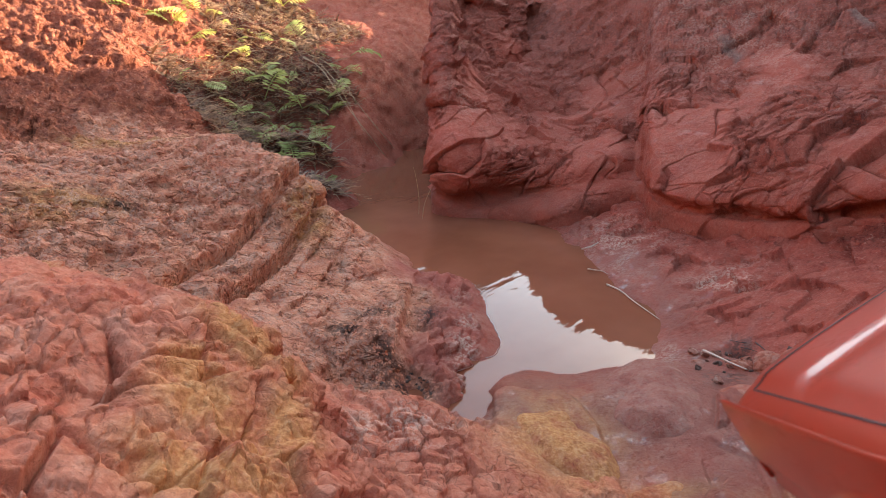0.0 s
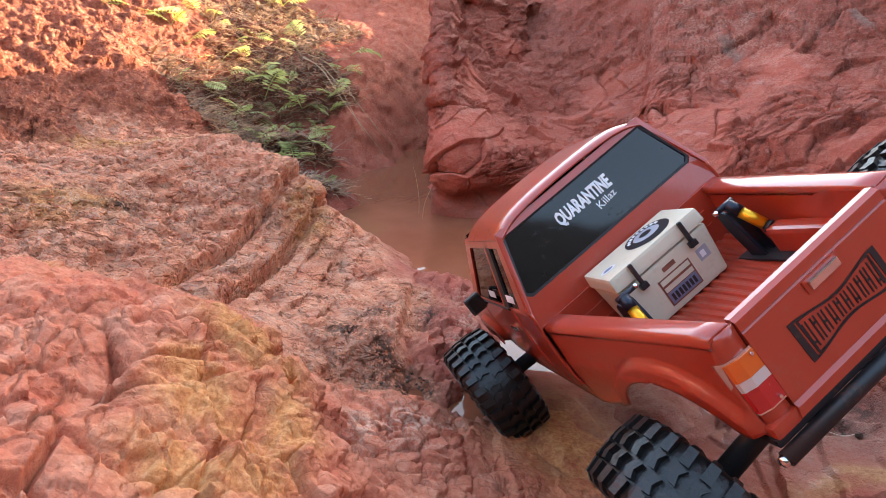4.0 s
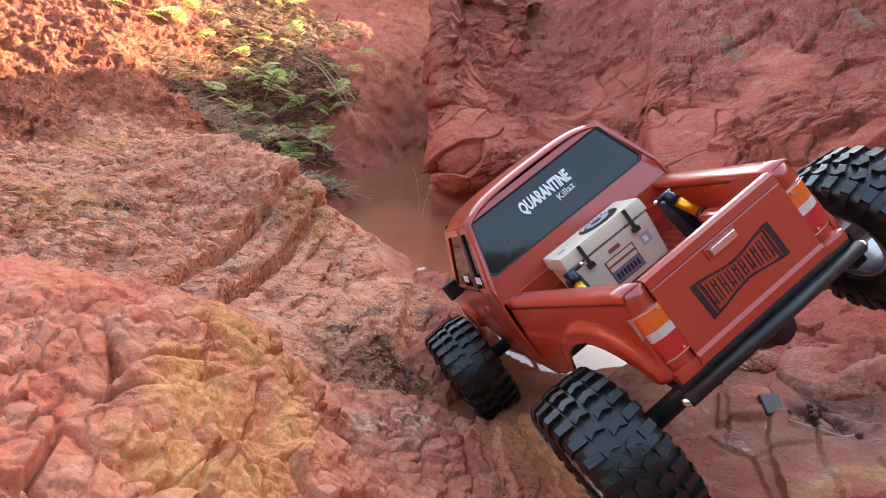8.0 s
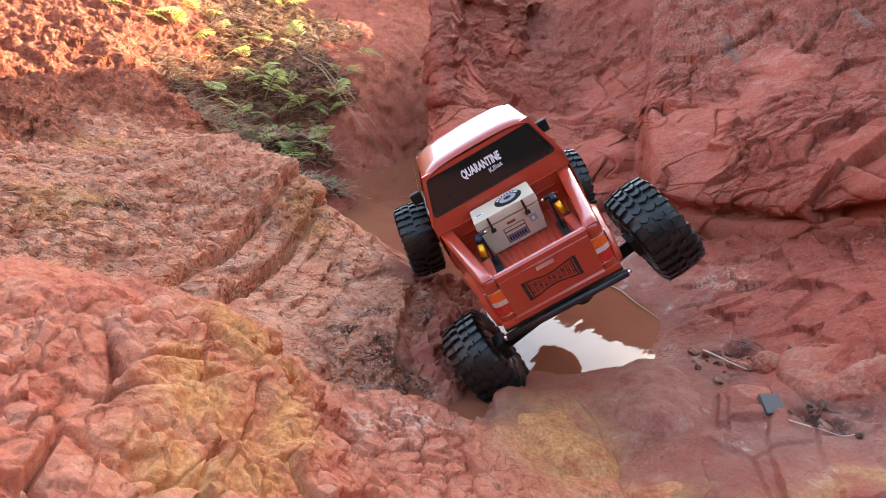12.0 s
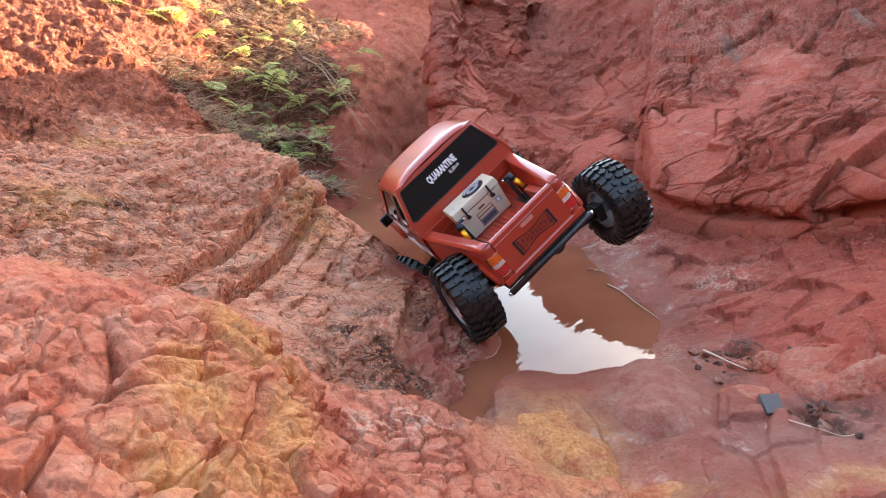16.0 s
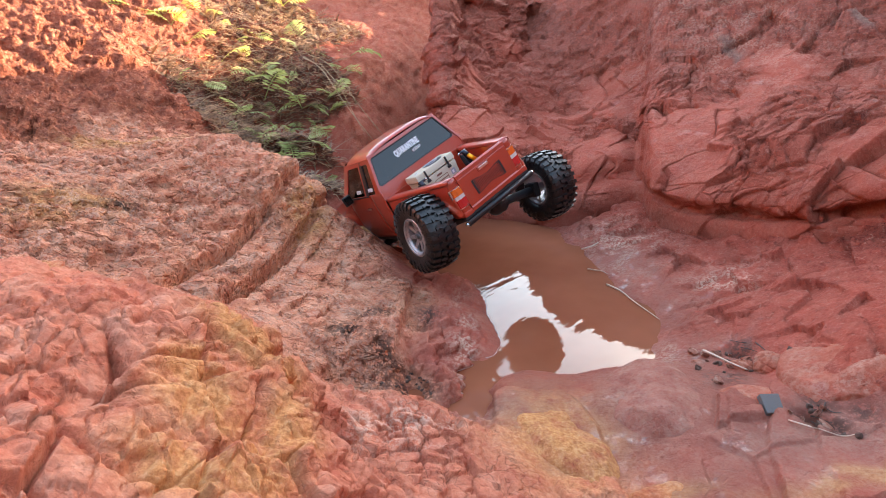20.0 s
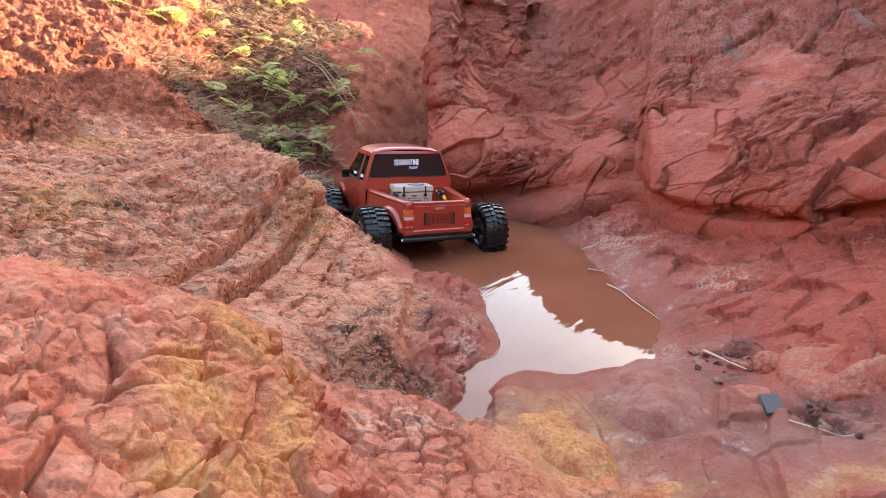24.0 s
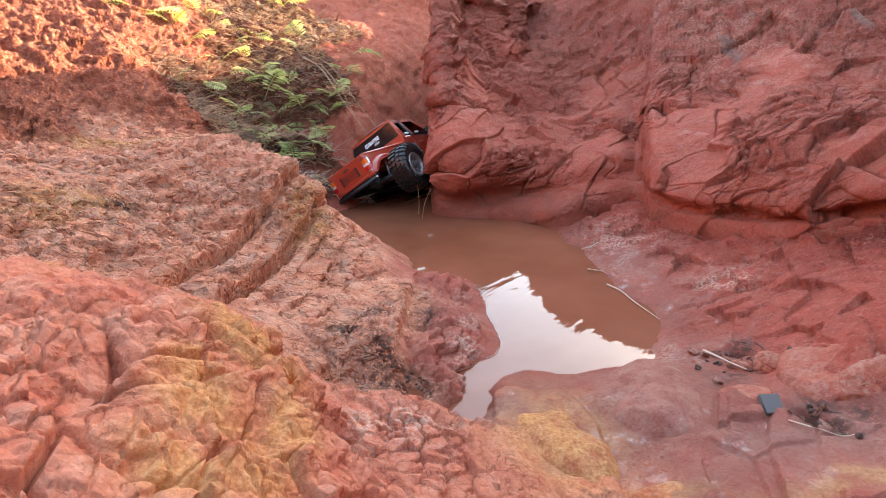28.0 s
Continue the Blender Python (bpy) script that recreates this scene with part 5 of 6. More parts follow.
def bed():
    bm = bmesh.new()
    n = 133
    def f(u, v):
        half = rail_x(v) - 0.0175
        k = math.cos(u * 62)
        return u * half / 0.9, v, -0.0475 + 0.0011 * max(-0.55, min(0.55, k)) / 0.55
    sheet(bm, f, span(-0.9, 0.9, n), span(0.001, 0.189, 4), (0, 0, -0.002))
    part("bed_floor", bm, PAINT, truck, "ribbed red cargo floor")
    for sx in (-1, 1):
        # a flat black box stands in for the dark of an opening
        bm = bmesh.new()
        box(bm, sx * 0.047, sx * 0.074, 0.078, 0.135, -0.0475, -0.0455)
        hole = part("shock_opening", bm, BLACK, truck, "flat black plate standing in for a dark opening in the cargo floor")
        # tower of two plates
        for k in (0, 1):
            bm = bmesh.new()
            x0 = sx * (0.0515 + 0.0095 * k)
            pts = [(0.124, -0.046), (0.108, -0.046), (0.117, -0.016), (0.121, -0.004), (0.127, -0.002), (0.133, -0.006), (0.132, -0.018)]
            a = [bm.verts.new((x0, y, z)) for y, z in pts]
            b = [bm.verts.new((x0 + sx * 0.0028, y, z)) for y, z in pts]
            bm.faces.new(a)
            bm.faces.new(b[::-1])
            for i in range(len(pts)):
                j = (i + 1) % len(pts)
                bm.faces.new((a[j], a[i], b[i], b[j]))
            part("shock_tower", bm, TOWER, truck, "dark blue-black alloy shock tower", bevel=0.0007)
        top, low = Vector((sx * 0.058, 0.122, 0.001)), Vector((sx * 0.070, 0.080, -0.055))
        d = low - top
        bm = bmesh.new()
        tube(bm, top, top + d * 0.16, 0.0052, 12)
        tube(bm, top + Vector((-sx * 0.012, 0, 0.001)), top + Vector((sx * 0.006, 0, 0.001)), 0.0025, 8)
        shock = part("shock_absorber", bm, TOWER, truck, "shock absorber with a gold body", smooth=True)
        bm = bmesh.new()
        tube(bm, top + d * 0.16, top + d * 0.44, 0.0047, 14)
        part("shock_body", bm, GOLD, shock, "anodised gold shock body", smooth=True)
        bm = bmesh.new()
        tube(bm, top + d * 0.44, low, 0.0042, 10)
        for k in range(7):
            tube(bm, top + d * (0.47 + 0.07 * k), top + d * (0.49 + 0.07 * k), 0.0056, 12)
        part("shock_spring", bm, BLACK, shock, smooth=True)
        bm = bmesh.new()
        ball(bm, top + Vector((-sx * 0.013, -0.001, 0.001)), 0.0024, 8, 6)
        part("screw", bm, CHROME, shock, smooth=True)


def chassis():
    bm = bmesh.new()
    for sx in (-1, 1):
        box(bm, sx * 0.030, sx * 0.040, 0.01, 0.56, -0.092, -0.078)
    box(bm, -0.045, 0.045, 0.2, 0.34, -0.104, -0.092)
    part("chassis_frame", bm, BLACK, truck, "black chassis rails and skid plate", bevel=0.001)
    bm = bmesh.new()
    box(bm, -0.104, 0.104, 0.2, 0.40, -0.088, -0.080)
    part("floor_pan", bm, BLACK, truck)
    bm = bmesh.new()
    box(bm, -0.03, 0.03, 0.06, 0.19, -0.075, -0.052)
    part("battery_tray", bm, BLACK, truck, bevel=0.002)
    for sx in (-1, 1):
        bm = bmesh.new()
        box(bm, sx * 0.098, sx * 0.106, 0.20, 0.385, -0.094, -0.087)
        part("rock_slider", bm, BLACK, truck, bevel=0.002)


def axle(name, label):
    """An axle along x, at its own origin."""
    bm = bmesh.new()
    tube(bm, (-0.118, 0, 0), (0.118, 0, 0), 0.0085, 14)
    ax = part(name, bm, BLACK, truck, label, smooth=True)
    bm = bmesh.new()
    ball(bm, (0.018, 0, 0), 0.0205, 14, 10)
    tube(bm, (0.018, -0.024, 0), (0.018, 0.03, 0.004), 0.014, 14, 0.008)
    part("differential", bm, BLACK, ax, smooth=True)
    for sx in (-1, 1):
        bm = bmesh.new()
        sy = 1 if name == "rear_axle" else -1
        tube(bm, (sx * 0.062, 0.0, -0.006), (sx * 0.040, sy * 0.14, 0.004), 0.0032, 8)
        part("link_rod", bm, STEEL, ax, "grey metal link rod", smooth=True)
        bm = bmesh.new()
        tube(bm, (sx * 0.07, 0, 0), (sx * 0.067, 0.012, 0.05), 0.0035, 8)
        part("shock_shaft", bm, STEEL, ax, smooth=True)
        bm = bmesh.new()
        box(bm, sx * 0.108, sx * 0.122, -0.014, 0.014, -0.014, 0.014)
        part("knuckle", bm, BLACK, ax, bevel=0.002)
    return ax


def wheel():
    """One wheel round the x axis, with its outer side towards +x."""
    def revolve(prof, seg):
        bm = bmesh.new()
        rows = [[bm.verts.new((x, r * math.cos(a), r * math.sin(a))) for x, r in prof] for a in (2 * math.pi * k / seg for k in range(seg))]
        for i in range(seg):
            a, b = rows[i], rows[(i + 1) % seg]
            for j in range(len(prof)):
                k = (j + 1) % len(prof)
                bm.faces.new((a[j], a[k], b[k], b[j]))
        return bm
    w = part("wheel", revolve([(-0.022, 0.030), (-0.022, 0.033), (0.0225, 0.033), (0.0225, 0.030), (0.017, 0.0285), (-0.012, 0.0285)], 36), RIM, truck, "big knobbly black tyre on a silver rim", smooth=True)
    tyre = part("tyre", revolve([(-0.021, 0.0335), (-0.0255, 0.0370), (-0.0290, 0.0480), (-0.0285, 0.0575), (-0.0250, 0.0625), (-0.012, 0.0640), (0.012, 0.0640), (0.0250, 0.0625), (0.0285, 0.0575), (0.0290, 0.0480), (0.0255, 0.0370), (0.021, 0.0335)], 48), RUBBER, w, "black rubber tyre streaked with red mud", smooth=True)
    # lugs: two staggered rows of hooked blocks and shoulder blocks that run down the side wall
    def lug(bm, outline, r0, r1, a0):
        lo, hi = [], []
        for x, s in outline:
            for r, lst, k in ((r0, lo, 1.0), (r1, hi, 0.93)):
                xx = x
                rr = r - 0.0016 * (abs(xx) / 0.026) ** 3
                a = a0 + 0.80 * s / 0.066
                lst.append(bm.verts.new((xx * (0.985 if k < 1 else 1), rr * math.cos(a), rr * math.sin(a))))
        bm.faces.new(hi)
        for i in range(len(lo)):
            j = (i + 1) % len(lo)
            bm.faces.new((lo[i], lo[j], hi[j], hi[i]))
    bm = bmesh.new()
    n = 28
    pitch = 2 * math.pi / n
    for k in range(n):
        a = k * pitch
        for sx in (-1, 1):
            off = a + (0.5 * pitch if sx > 0 else 0)
            lug(bm, [(sx * 0.0008, -0.0058), (sx * 0.0075, -0.0030), (sx * 0.0130, -0.0062), (sx * 0.0138, 0.0008), (sx * 0.0082, 0.0052), (sx * 0.0012, 0.0012)], 0.0625, 0.0685, off)
            lug(bm, [(sx * 0.0150, -0.0068), (sx * 0.0272, -0.0052), (sx * 0.0272, 0.0030), (sx * 0.0148, 0.0022)], 0.0615, 0.0679, off + 0.12 * pitch)
            long = 0.0465 if k % 2 else 0.0520
            b = off + 0.10 * pitch
            q = [(0.0262, 0.0655), (0.0300, 0.0600), (0.0303, long), (0.0285, long)]
            lo = [bm.verts.new((sx * x, r * math.cos(b - 0.04), r * math.sin(b - 0.04))) for x, r in q]
            hi = [bm.verts.new((sx * x, r * math.cos(b + 0.05), r * math.sin(b + 0.05))) for x, r in q]
            bm.faces.new(lo)
            bm.faces.new(hi[::-1])
            for i in range(4):
                j = (i + 1) % 4
                bm.faces.new((lo[j], lo[i], hi[i], hi[j]))
    part("tread", bm, RUBBER, w)
    part("beadlock_ring", revolve([(0.0215, 0.0305), (0.0245, 0.0300), (0.0255, 0.0335), (0.0235, 0.0365), (0.0215, 0.0350)], 36), RIM, w, "silver beadlock ring", smooth=True)
    bm = bmesh.new()
    for k in range(8):
        a = k * math.pi / 4
        c, s = math.cos(a), math.sin(a)
        u = Vector((0, -s, c)) * 0.0042
        p0, p1 = Vector((0.010, c * 0.006, s * 0.006)), Vector((0.015, c * 0.0292, s * 0.0292))
        hexa(bm, [tuple(p0 - u), tuple(p0 + u), tuple(p1 + u), tuple(p1 - u)], [tuple(p0 - u + Vector((0.004, 0, 0))), tuple(p0 + u + Vector((0.004, 0, 0))), tuple(p1 + u * 0.8 + Vector((0.003, 0, 0))), tuple(p1 - u * 0.8 + Vector((0.003, 0, 0)))])
    part("spokes", bm, RIM, w)
    bm = bmesh.new()
    tube(bm, (-0.03, 0, 0), (0.016, 0, 0), 0.009, 16)
    tube(bm, (0.016, 0, 0), (0.021, 0, 0), 0.0048, 6)
    part("hub", bm, STEEL, w)
    for k in range(12):
        a = k * math.pi / 6
        bm = bmesh.new()
        tube(bm, (0.024, 0.0325 * math.cos(a), 0.0325 * math.sin(a)), (0.0262, 0.0325 * math.cos(a), 0.0325 * math.sin(a)), 0.0012, 6)
        part("bolt", bm, STEEL, w)
    for o in (w, *w.children_recursive):
        o.data.transform(Matrix.Diagonal((1.02, TYRE_R / 0.0685, TYRE_R / 0.0685, 1)))
    return w


for sx in (-1, 1):
    bed_side(sx)
    cab_side(sx)
cab()
bonnet()
tail()
bed()
chassis()
rear_axle = axle("rear_axle", "black rear axle with differential")
front_axle = axle("front_axle", "black front axle with differential")
first_wheel = wheel()
WHEELS = [(first_wheel, 1, "r")]
for side, end in ((-1, "r"), (1, "f"), (-1, "f")):
    WHEELS.append((copy_thing(first_wheel, Matrix.Identity(4)), side, end))


def cooler():
    """The toy cool box in the cargo bed; it rides on the truck's floor and moves with it."""
    m = pose(-0.006, 0.160, -0.0463, 0, 0, -2)
    bm = bmesh.new()
    hexa(bm, [(-0.043, -0.022, 0), (0.043, -0.022, 0), (0.043, 0.022, 0), (-0.043, 0.022, 0)], [(-0.047, -0.025, 0.045), (0.047, -0.025, 0.045), (0.047, 0.025, 0.045), (-0.047, 0.025, 0.045)])
    c = part("cool_box", bm, CREAM, truck, "cream toy cool box with black latches and stickers", bevel=0.003)
    bm = bmesh.new()
    hexa(bm, [(-0.0485, -0.0265, 0.0465), (0.0485, -0.0265, 0.0465), (0.0485, 0.0265, 0.0465), (-0.0485, 0.0265, 0.0465)], [(-0.0475, -0.0255, 0.060), (0.0475, -0.0255, 0.060), (0.0475, 0.0255, 0.060), (-0.0475, 0.0255, 0.060)])
    part("lid", bm, CREAM, c, bevel=0.0028)
    for x in (-0.027, 0.027):
        bm = bmesh.new()
        box(bm, x - 0.0016, x + 0.0016, -0.0295, -0.0262, 0.040, 0.060)
        box(bm, x - 0.0036, x + 0.0036, -0.030, -0.0255, 0.036, 0.041)
        part("latch", bm, BLACK, c, "black rubber latch", bevel=0.0006)
    def oval(name, cx, cy, rx, ry, mat, z=0.0603):
        b = bmesh.new()
        bmesh.ops.create_circle(b, cap_ends=True, segments=28, radius=1, matrix=Matrix.Translation((cx, cy, z)) @ Matrix.Diagonal((rx, ry, 1, 1)))
        return part(name, b, mat, c)
    oval("round_sticker", 0.012, 0.0, 0.0215, 0.0205, BLACK)
    oval("sticker_disc", 0.012, 0.001, 0.013, 0.0115, STICKER_GREY, 0.0606)
    for k in range(9):
        a = radians(25 + k * 16)
        b = bmesh.new()
        x, y = 0.012 + 0.0172 * math.cos(a), 0.0163 * math.sin(a)
        hexa(b, *[[(x - 0.0013, y - 0.0018, z), (x + 0.0013, y - 0.0018, z), (x + 0.0013, y + 0.0018, z), (x - 0.0013, y + 0.0018, z)] for z in (0.0603, 0.0608)])
        part("sticker_bar", b, WHITE, c)
    oval("sticker_disc", 0.012, 0.002, 0.006, 0.005, BLACK, 0.0609)
    oval("small_sticker", -0.036, -0.006, 0.0075, 0.0045, WHITE)
    oval("sticker_disc", -0.036, -0.006, 0.005, 0.0026, STICKER_BLUE, 0.0606)
    def patch(name, x0, x1, z0, z1, mat, out=0.0):
        y = lambda z: -0.0222 - 0.003 * z / 0.045 - out
        b = bmesh.new()
        slab(b, [(x0, y(z0), z0), (x1, y(z0), z0), (x1, y(z1), z1), (x0, y(z1), z1)], (0, -0.0003, 0))
        return part(name, b, mat, c)
    patch("brand_bar", -0.006, 0.007, 0.0345, 0.0385, STICKER_BROWN)
    patch("sticker_edge", -0.0155, 0.018, 0.006, 0.031, STICKER_BROWN)
    patch("sticker_field", -0.0140, 0.0165, 0.019, 0.0298, CREAM, 0.0004)
    patch("sticker_band", -0.0140, 0.0165, 0.0235, 0.0255, STICKER_BROWN, 0.0008)
    patch("sticker_field", -0.0140, 0.0165, 0.0075, 0.018, STICKER_BLUE, 0.0004)
    for k in range(7):
        patch("sticker_bar", -0.012 + k * 0.0039, -0.0095 + k * 0.0039, 0.0095, 0.016, BLACK, 0.0008)
    patch("dog_sticker", 0.026, 0.037, 0.020, 0.031, STICKER_GREY)
    patch("sticker_bar", 0.0285, 0.033, 0.0225, 0.028, WHITE, 0.0004)
    c.matrix_basis = m
    return c


cooler()

# axle rows: seconds, rear roll and lift, front roll and lift, steer
AXLE_ROWS = [
    (0.0, 4, -0.010, 2, 0.006, 0), (2.0, 5, -0.014, 0, 0.012, 0), (3.0, 5.5, -0.015, -2.4, 0.010, 0), (7.0, 5.5, -0.015, -2.4, 0.010, 0),
    (8.0, 0.6, -0.022, -2.9, 0.007, 1), (9.0, 2.9, -0.023, -6.3, -0.002, -2), (10.0, 5.1, -0.014, -8.7, 0.001, -2), (11.0, 10.3, -0.015, -14.9, 0.0, 2),
    (12.0, 11.6, -0.023, -11.5, 0.006, 1), (12.5, 9.5, -0.018, -13, 0, 1), (14.5, 5.0, -0.014, -16.5, -0.004, 3), (15.0, 5.0, -0.014, -16.7, -0.004, 3),
    (16.0, -12.9, -0.011, 14, -0.006, 12), (17.0, -12, -0.014, 18, -0.004, 15), (18.0, -11.5, -0.015, 18, -0.004, 14), (20.0, -15.3, -0.010, 14, -0.004, 10), (21.0, -6.3, 0.003, 6, -0.004, 2),
    (23.5, -1, 0.006, -2, 0.0, -4), (24.3, -1, 0.006, -2, 0.0, -5), (25.0, 0, 0.0, 1.5, 0, -6), (26.0, 4, -0.012, 0, -0.004, -16), (27.0, -3, 0.004, 0, 0, -8), (28.0, -8, 0.015, 0, 0, -4),
]


def axle_at(t):
    for a, b in zip(AXLE_ROWS, AXLE_ROWS[1:]):
        if a[0] <= t <= b[0]:
            u = (t - a[0]) / (b[0] - a[0])
            return [p + (q - p) * u for p, q in zip(a[1:], b[1:])]
    return AXLE_ROWS[-1][1:]


def motions():
    walk(truck, [(t, pose(*v)) for t, *v in TRUCK_ROWS])
    # the way rolled so far gives the wheels' turn
    times, turns, angle = [0.0], [0.0], 0.0
    for a, b in zip(TRUCK_ROWS, TRUCK_ROWS[1:]):
        m = pose(*a[1:])
        step_ = Vector(b[1:4]) - Vector(a[1:4])
        roll = step_.dot(m.to_3x3() @ Vector((0, 1, 0))) / (TYRE_R * SIZE)
        n = max(1, math.ceil(abs(roll) / radians(60)))
        for k in range(1, n + 1):
            times.append(a[0] + (b[0] - a[0]) * k / n)
            turns.append(angle + roll * k / n)
        angle += roll
    ends = {"r": [], "f": []}
    for t in times:
        rr, rl, fr, fl, steer = axle_at(t)
        ends["r"].append(pose(REAR_X, REAR_Y, AXLE_Z + rl, 0, -rr, 0))
        ends["f"].append(pose(FRONT_X, FRONT_Y, AXLE_Z + fl, 0, -fr, 0))
    walk(rear_axle, list(zip(times, ends["r"])))
    walk(front_axle, list(zip(times, ends["f"])))
    for w, side, end in WHEELS:
        rows = []
        for t, turn, m in zip(times, turns, ends[end]):
            steer = axle_at(t)[4] if end == "f" else 0
            flip = pose(0, 0, 0, 0, 0, 0 if side > 0 else 180)
            rows.append((t, m @ Matrix.Translation((side * HALF_TRACK, 0, 0)) @ pose(0, 0, 0, 0, 0, steer) @ Matrix.Rotation(-turn, 4, "X") @ flip))
        walk(w, rows)


# ---- loose rocks in the stream bed ----
def boulder(name, label, centre, size, turn, seed, ochre=0.0, pale=0.2, wet=0.6, bright=0.3, flat=0.0, category="rock", grit_shade=0.0, grey=0.0, worn=0.6, cut=(0.62, 0.9)):
    """A worn, cracked lump of clay rock, half sunk in the bed."""
    bm = bmesh.new()
    bmesh.ops.create_icosphere(bm, subdivisions=6 if max(size) > 0.02 else 2, radius=1)
    v = np.array([q.co[:] for q in bm.verts])
    q = v.copy()
    # knock it into facets
    rng = np.random.RandomState(seed)
    for _ in range(11):
        d = rng.normal(size=3)
        d /= np.linalg.norm(d)
        over = np.maximum(0, q @ d - rng.uniform(*cut))
        q -= over[:, None] * d * 0.9
    if flat:
        q[:, 2] = np.minimum(q[:, 2], flat + 0.03 * perlin(q, 0.5, seed))
    p = q * np.array(size)
    n = v / np.array(size)
    n /= np.linalg.norm(n, axis=1, keepdims=True)
    world_p = p + np.array(centre)
    eb, ib = cells(world_p, 0.035, seed)
    d = 0.010 * fbm(world_p, 0.07, 4, seed) + (1 - worn) * (0.005 * (ib - 0.5) * step(0, 0.2, eb) - 0.003 * (1 - step(0, 0.05, eb))) + 0.0016 * fbm(world_p, 0.012, 3, seed + 4)
    p = p + n * d[:, None]
    for vert, co in zip(bm.verts, p):
        vert.co = co
    for f in bm.faces:
        f.smooth = max(size) > 0.02
    me = bpy.data.meshes.new(name)
    bm.to_mesh(me)
    bm.free()
    near = perlin(world_p, 0.05, seed + 9)
    for key, value in (("ochre", np.clip(ochre + 0.8 * ochre * near, 0, 1)), ("grit_shade", np.full(len(p), grit_shade)), ("pale", np.full(len(p), pale)), ("bright", np.full(len(p), bright)), ("soil", np.zeros(len(p))), ("grey", np.full(len(p), grey)), ("worn", np.full(len(p), worn)), ("chip", np.full(len(p), 0.3 - 0.25 * worn)), ("wet", np.clip(wet + 0.4 * near, 0, 1))):
        me.attributes.new(key, "FLOAT", "POINT").data.foreach_set("value", np.asarray(value, dtype=np.float32))
    me.materials.append(ROCK)
    ob = tagged(new(name, me), label, category, "loose rocks in the stream bed")
    ob.matrix_basis = pose(*centre, 0, 0, turn)
    return ob


SMOOTH = (0.75, 0.97)
boulder("boulder", "ochre-yellow rock dome worn smooth at the pool's edge", (0.112, 0.458, -0.022), (0.066, 0.096, 0.054), 16, 5, ochre=1.1, pale=0.1, wet=0.3, bright=0.0, worn=0.9, cut=SMOOTH)
boulder("boulder", "grey-brown rock dome washed smooth beside the pool", (0.234, 0.515, -0.016), (0.070, 0.110, 0.058), -12, 8, pale=0.25, wet=0.35, bright=0.1, grey=0.5, worn=0.95, cut=SMOOTH)
boulder("boulder", "rounded pink clay boulder at the foot of the wall", (0.440, 0.505, 0.040), (0.088, 0.080, 0.062), 25, 12, pale=0.45, wet=0.5, bright=0.22, worn=0.9, cut=SMOOTH)
boulder("rock_slab", "pink rock slab wedged beside the grey stone", (0.316, 0.497, 0.012), (0.040, 0.034, 0.034), 20, 26, wet=0.5, pale=0.4, bright=0.4, worn=0.9, cut=SMOOTH)
boulder("rock_slab", "flat ochre rock slab with a split edge", (0.190, 0.364, 0.008), (0.045, 0.030, 0.026), -5, 24, wet=0.2, flat=0.62, ochre=0.8, bright=0.18, worn=0.9, cut=(0.80, 0.98))
boulder("rock", "pale wet rock at the shore", (0.312, 0.596, 0.004), (0.020, 0.016, 0.018), 0, 27, wet=0.5, pale=0.9, grey=0.4)
boulder("rock", "pale wet rock at the shore", (0.345, 0.572, 0.020), (0.022, 0.018, 0.020), 40, 31, wet=0.5, pale=0.8, bright=0.4)
boulder("rock", "wet red rock under the wall", (0.372, 0.560, 0.030), (0.024, 0.020, 0.018), 60, 28, wet=0.6, pale=0.6, bright=0.3)
GRITSTONE = simple("dark gritstone", (0.11, 0.062, 0.046), 0.9, grime=0.5, scale=90, bump=0.5)
SLATE = simple("slate", (0.13, 0.118, 0.112), 0.7, grime=0.35, scale=90, bump=0.4)
bm = bmesh.new()
slab(bm, [(-0.009, -0.010, 0), (0.008, -0.011, 0), (0.011, 0.008, 0), (-0.008, 0.010, 0)], (0.001, 0.001, 0.006))
plate_stone = tagged(part("stone", bm, SLATE, None, bevel=0.0015), "small flat slate-grey stone wedged in the bed", "stone", "loose rocks in the stream bed")
plate_stone.matrix_basis = pose(0.318, 0.472, 0.0455, 34, -4, 6)
def ground_height(x, y):
    return float(gz[np.argmin((gx - x) ** 2 + (gy - y) ** 2)])


rng = random.Random(7)
for k in range(120):
    # pebbles and crumbs caught between the slabs and on the strata
    if k < 36:
        x, y = (rng.gauss(0.338, 0.020), rng.gauss(0.590, 0.022)) if k % 3 else (rng.gauss(0.350, 0.012), rng.gauss(0.445, 0.014))
        z = ground_height(x, y) + 0.0015
    else:
        x, y = rng.gauss(-0.045, 0.028), rng.gauss(0.585, 0.022)
        z = 0.010 + 0.25 * max(0, -x - 0.03)
    if k < 2 or k == 36:
        first = boulder("pebble", "small broken clay pebble", (x, y, z), (0.0048, 0.0042, 0.0032), rng.uniform(0, 90), 40 + k, wet=0.3, worn=0.0, cut=(0.3, 0.7), category="pebble", pale=1.0, bright=0.4, grey=0.5)
        first["group"] = "pebbles"
        pale_pebble = first if k == 0 else pale_pebble
        if k != 0:
            first.data.materials[0] = GRITSTONE
            tagged(first, "small broken dark slate pebble", "pebble", "pebbles")
    else:
        s = rng.uniform(0.5, 1.6) if k < 36 else rng.uniform(0.3, 0.85)
        c = copy_thing(pale_pebble if k < 36 and k % 2 else first, pose(x, y, z, rng.uniform(-40, 40), rng.uniform(-40, 40), rng.uniform(0, 360)))
        c.scale = (s, s, s)


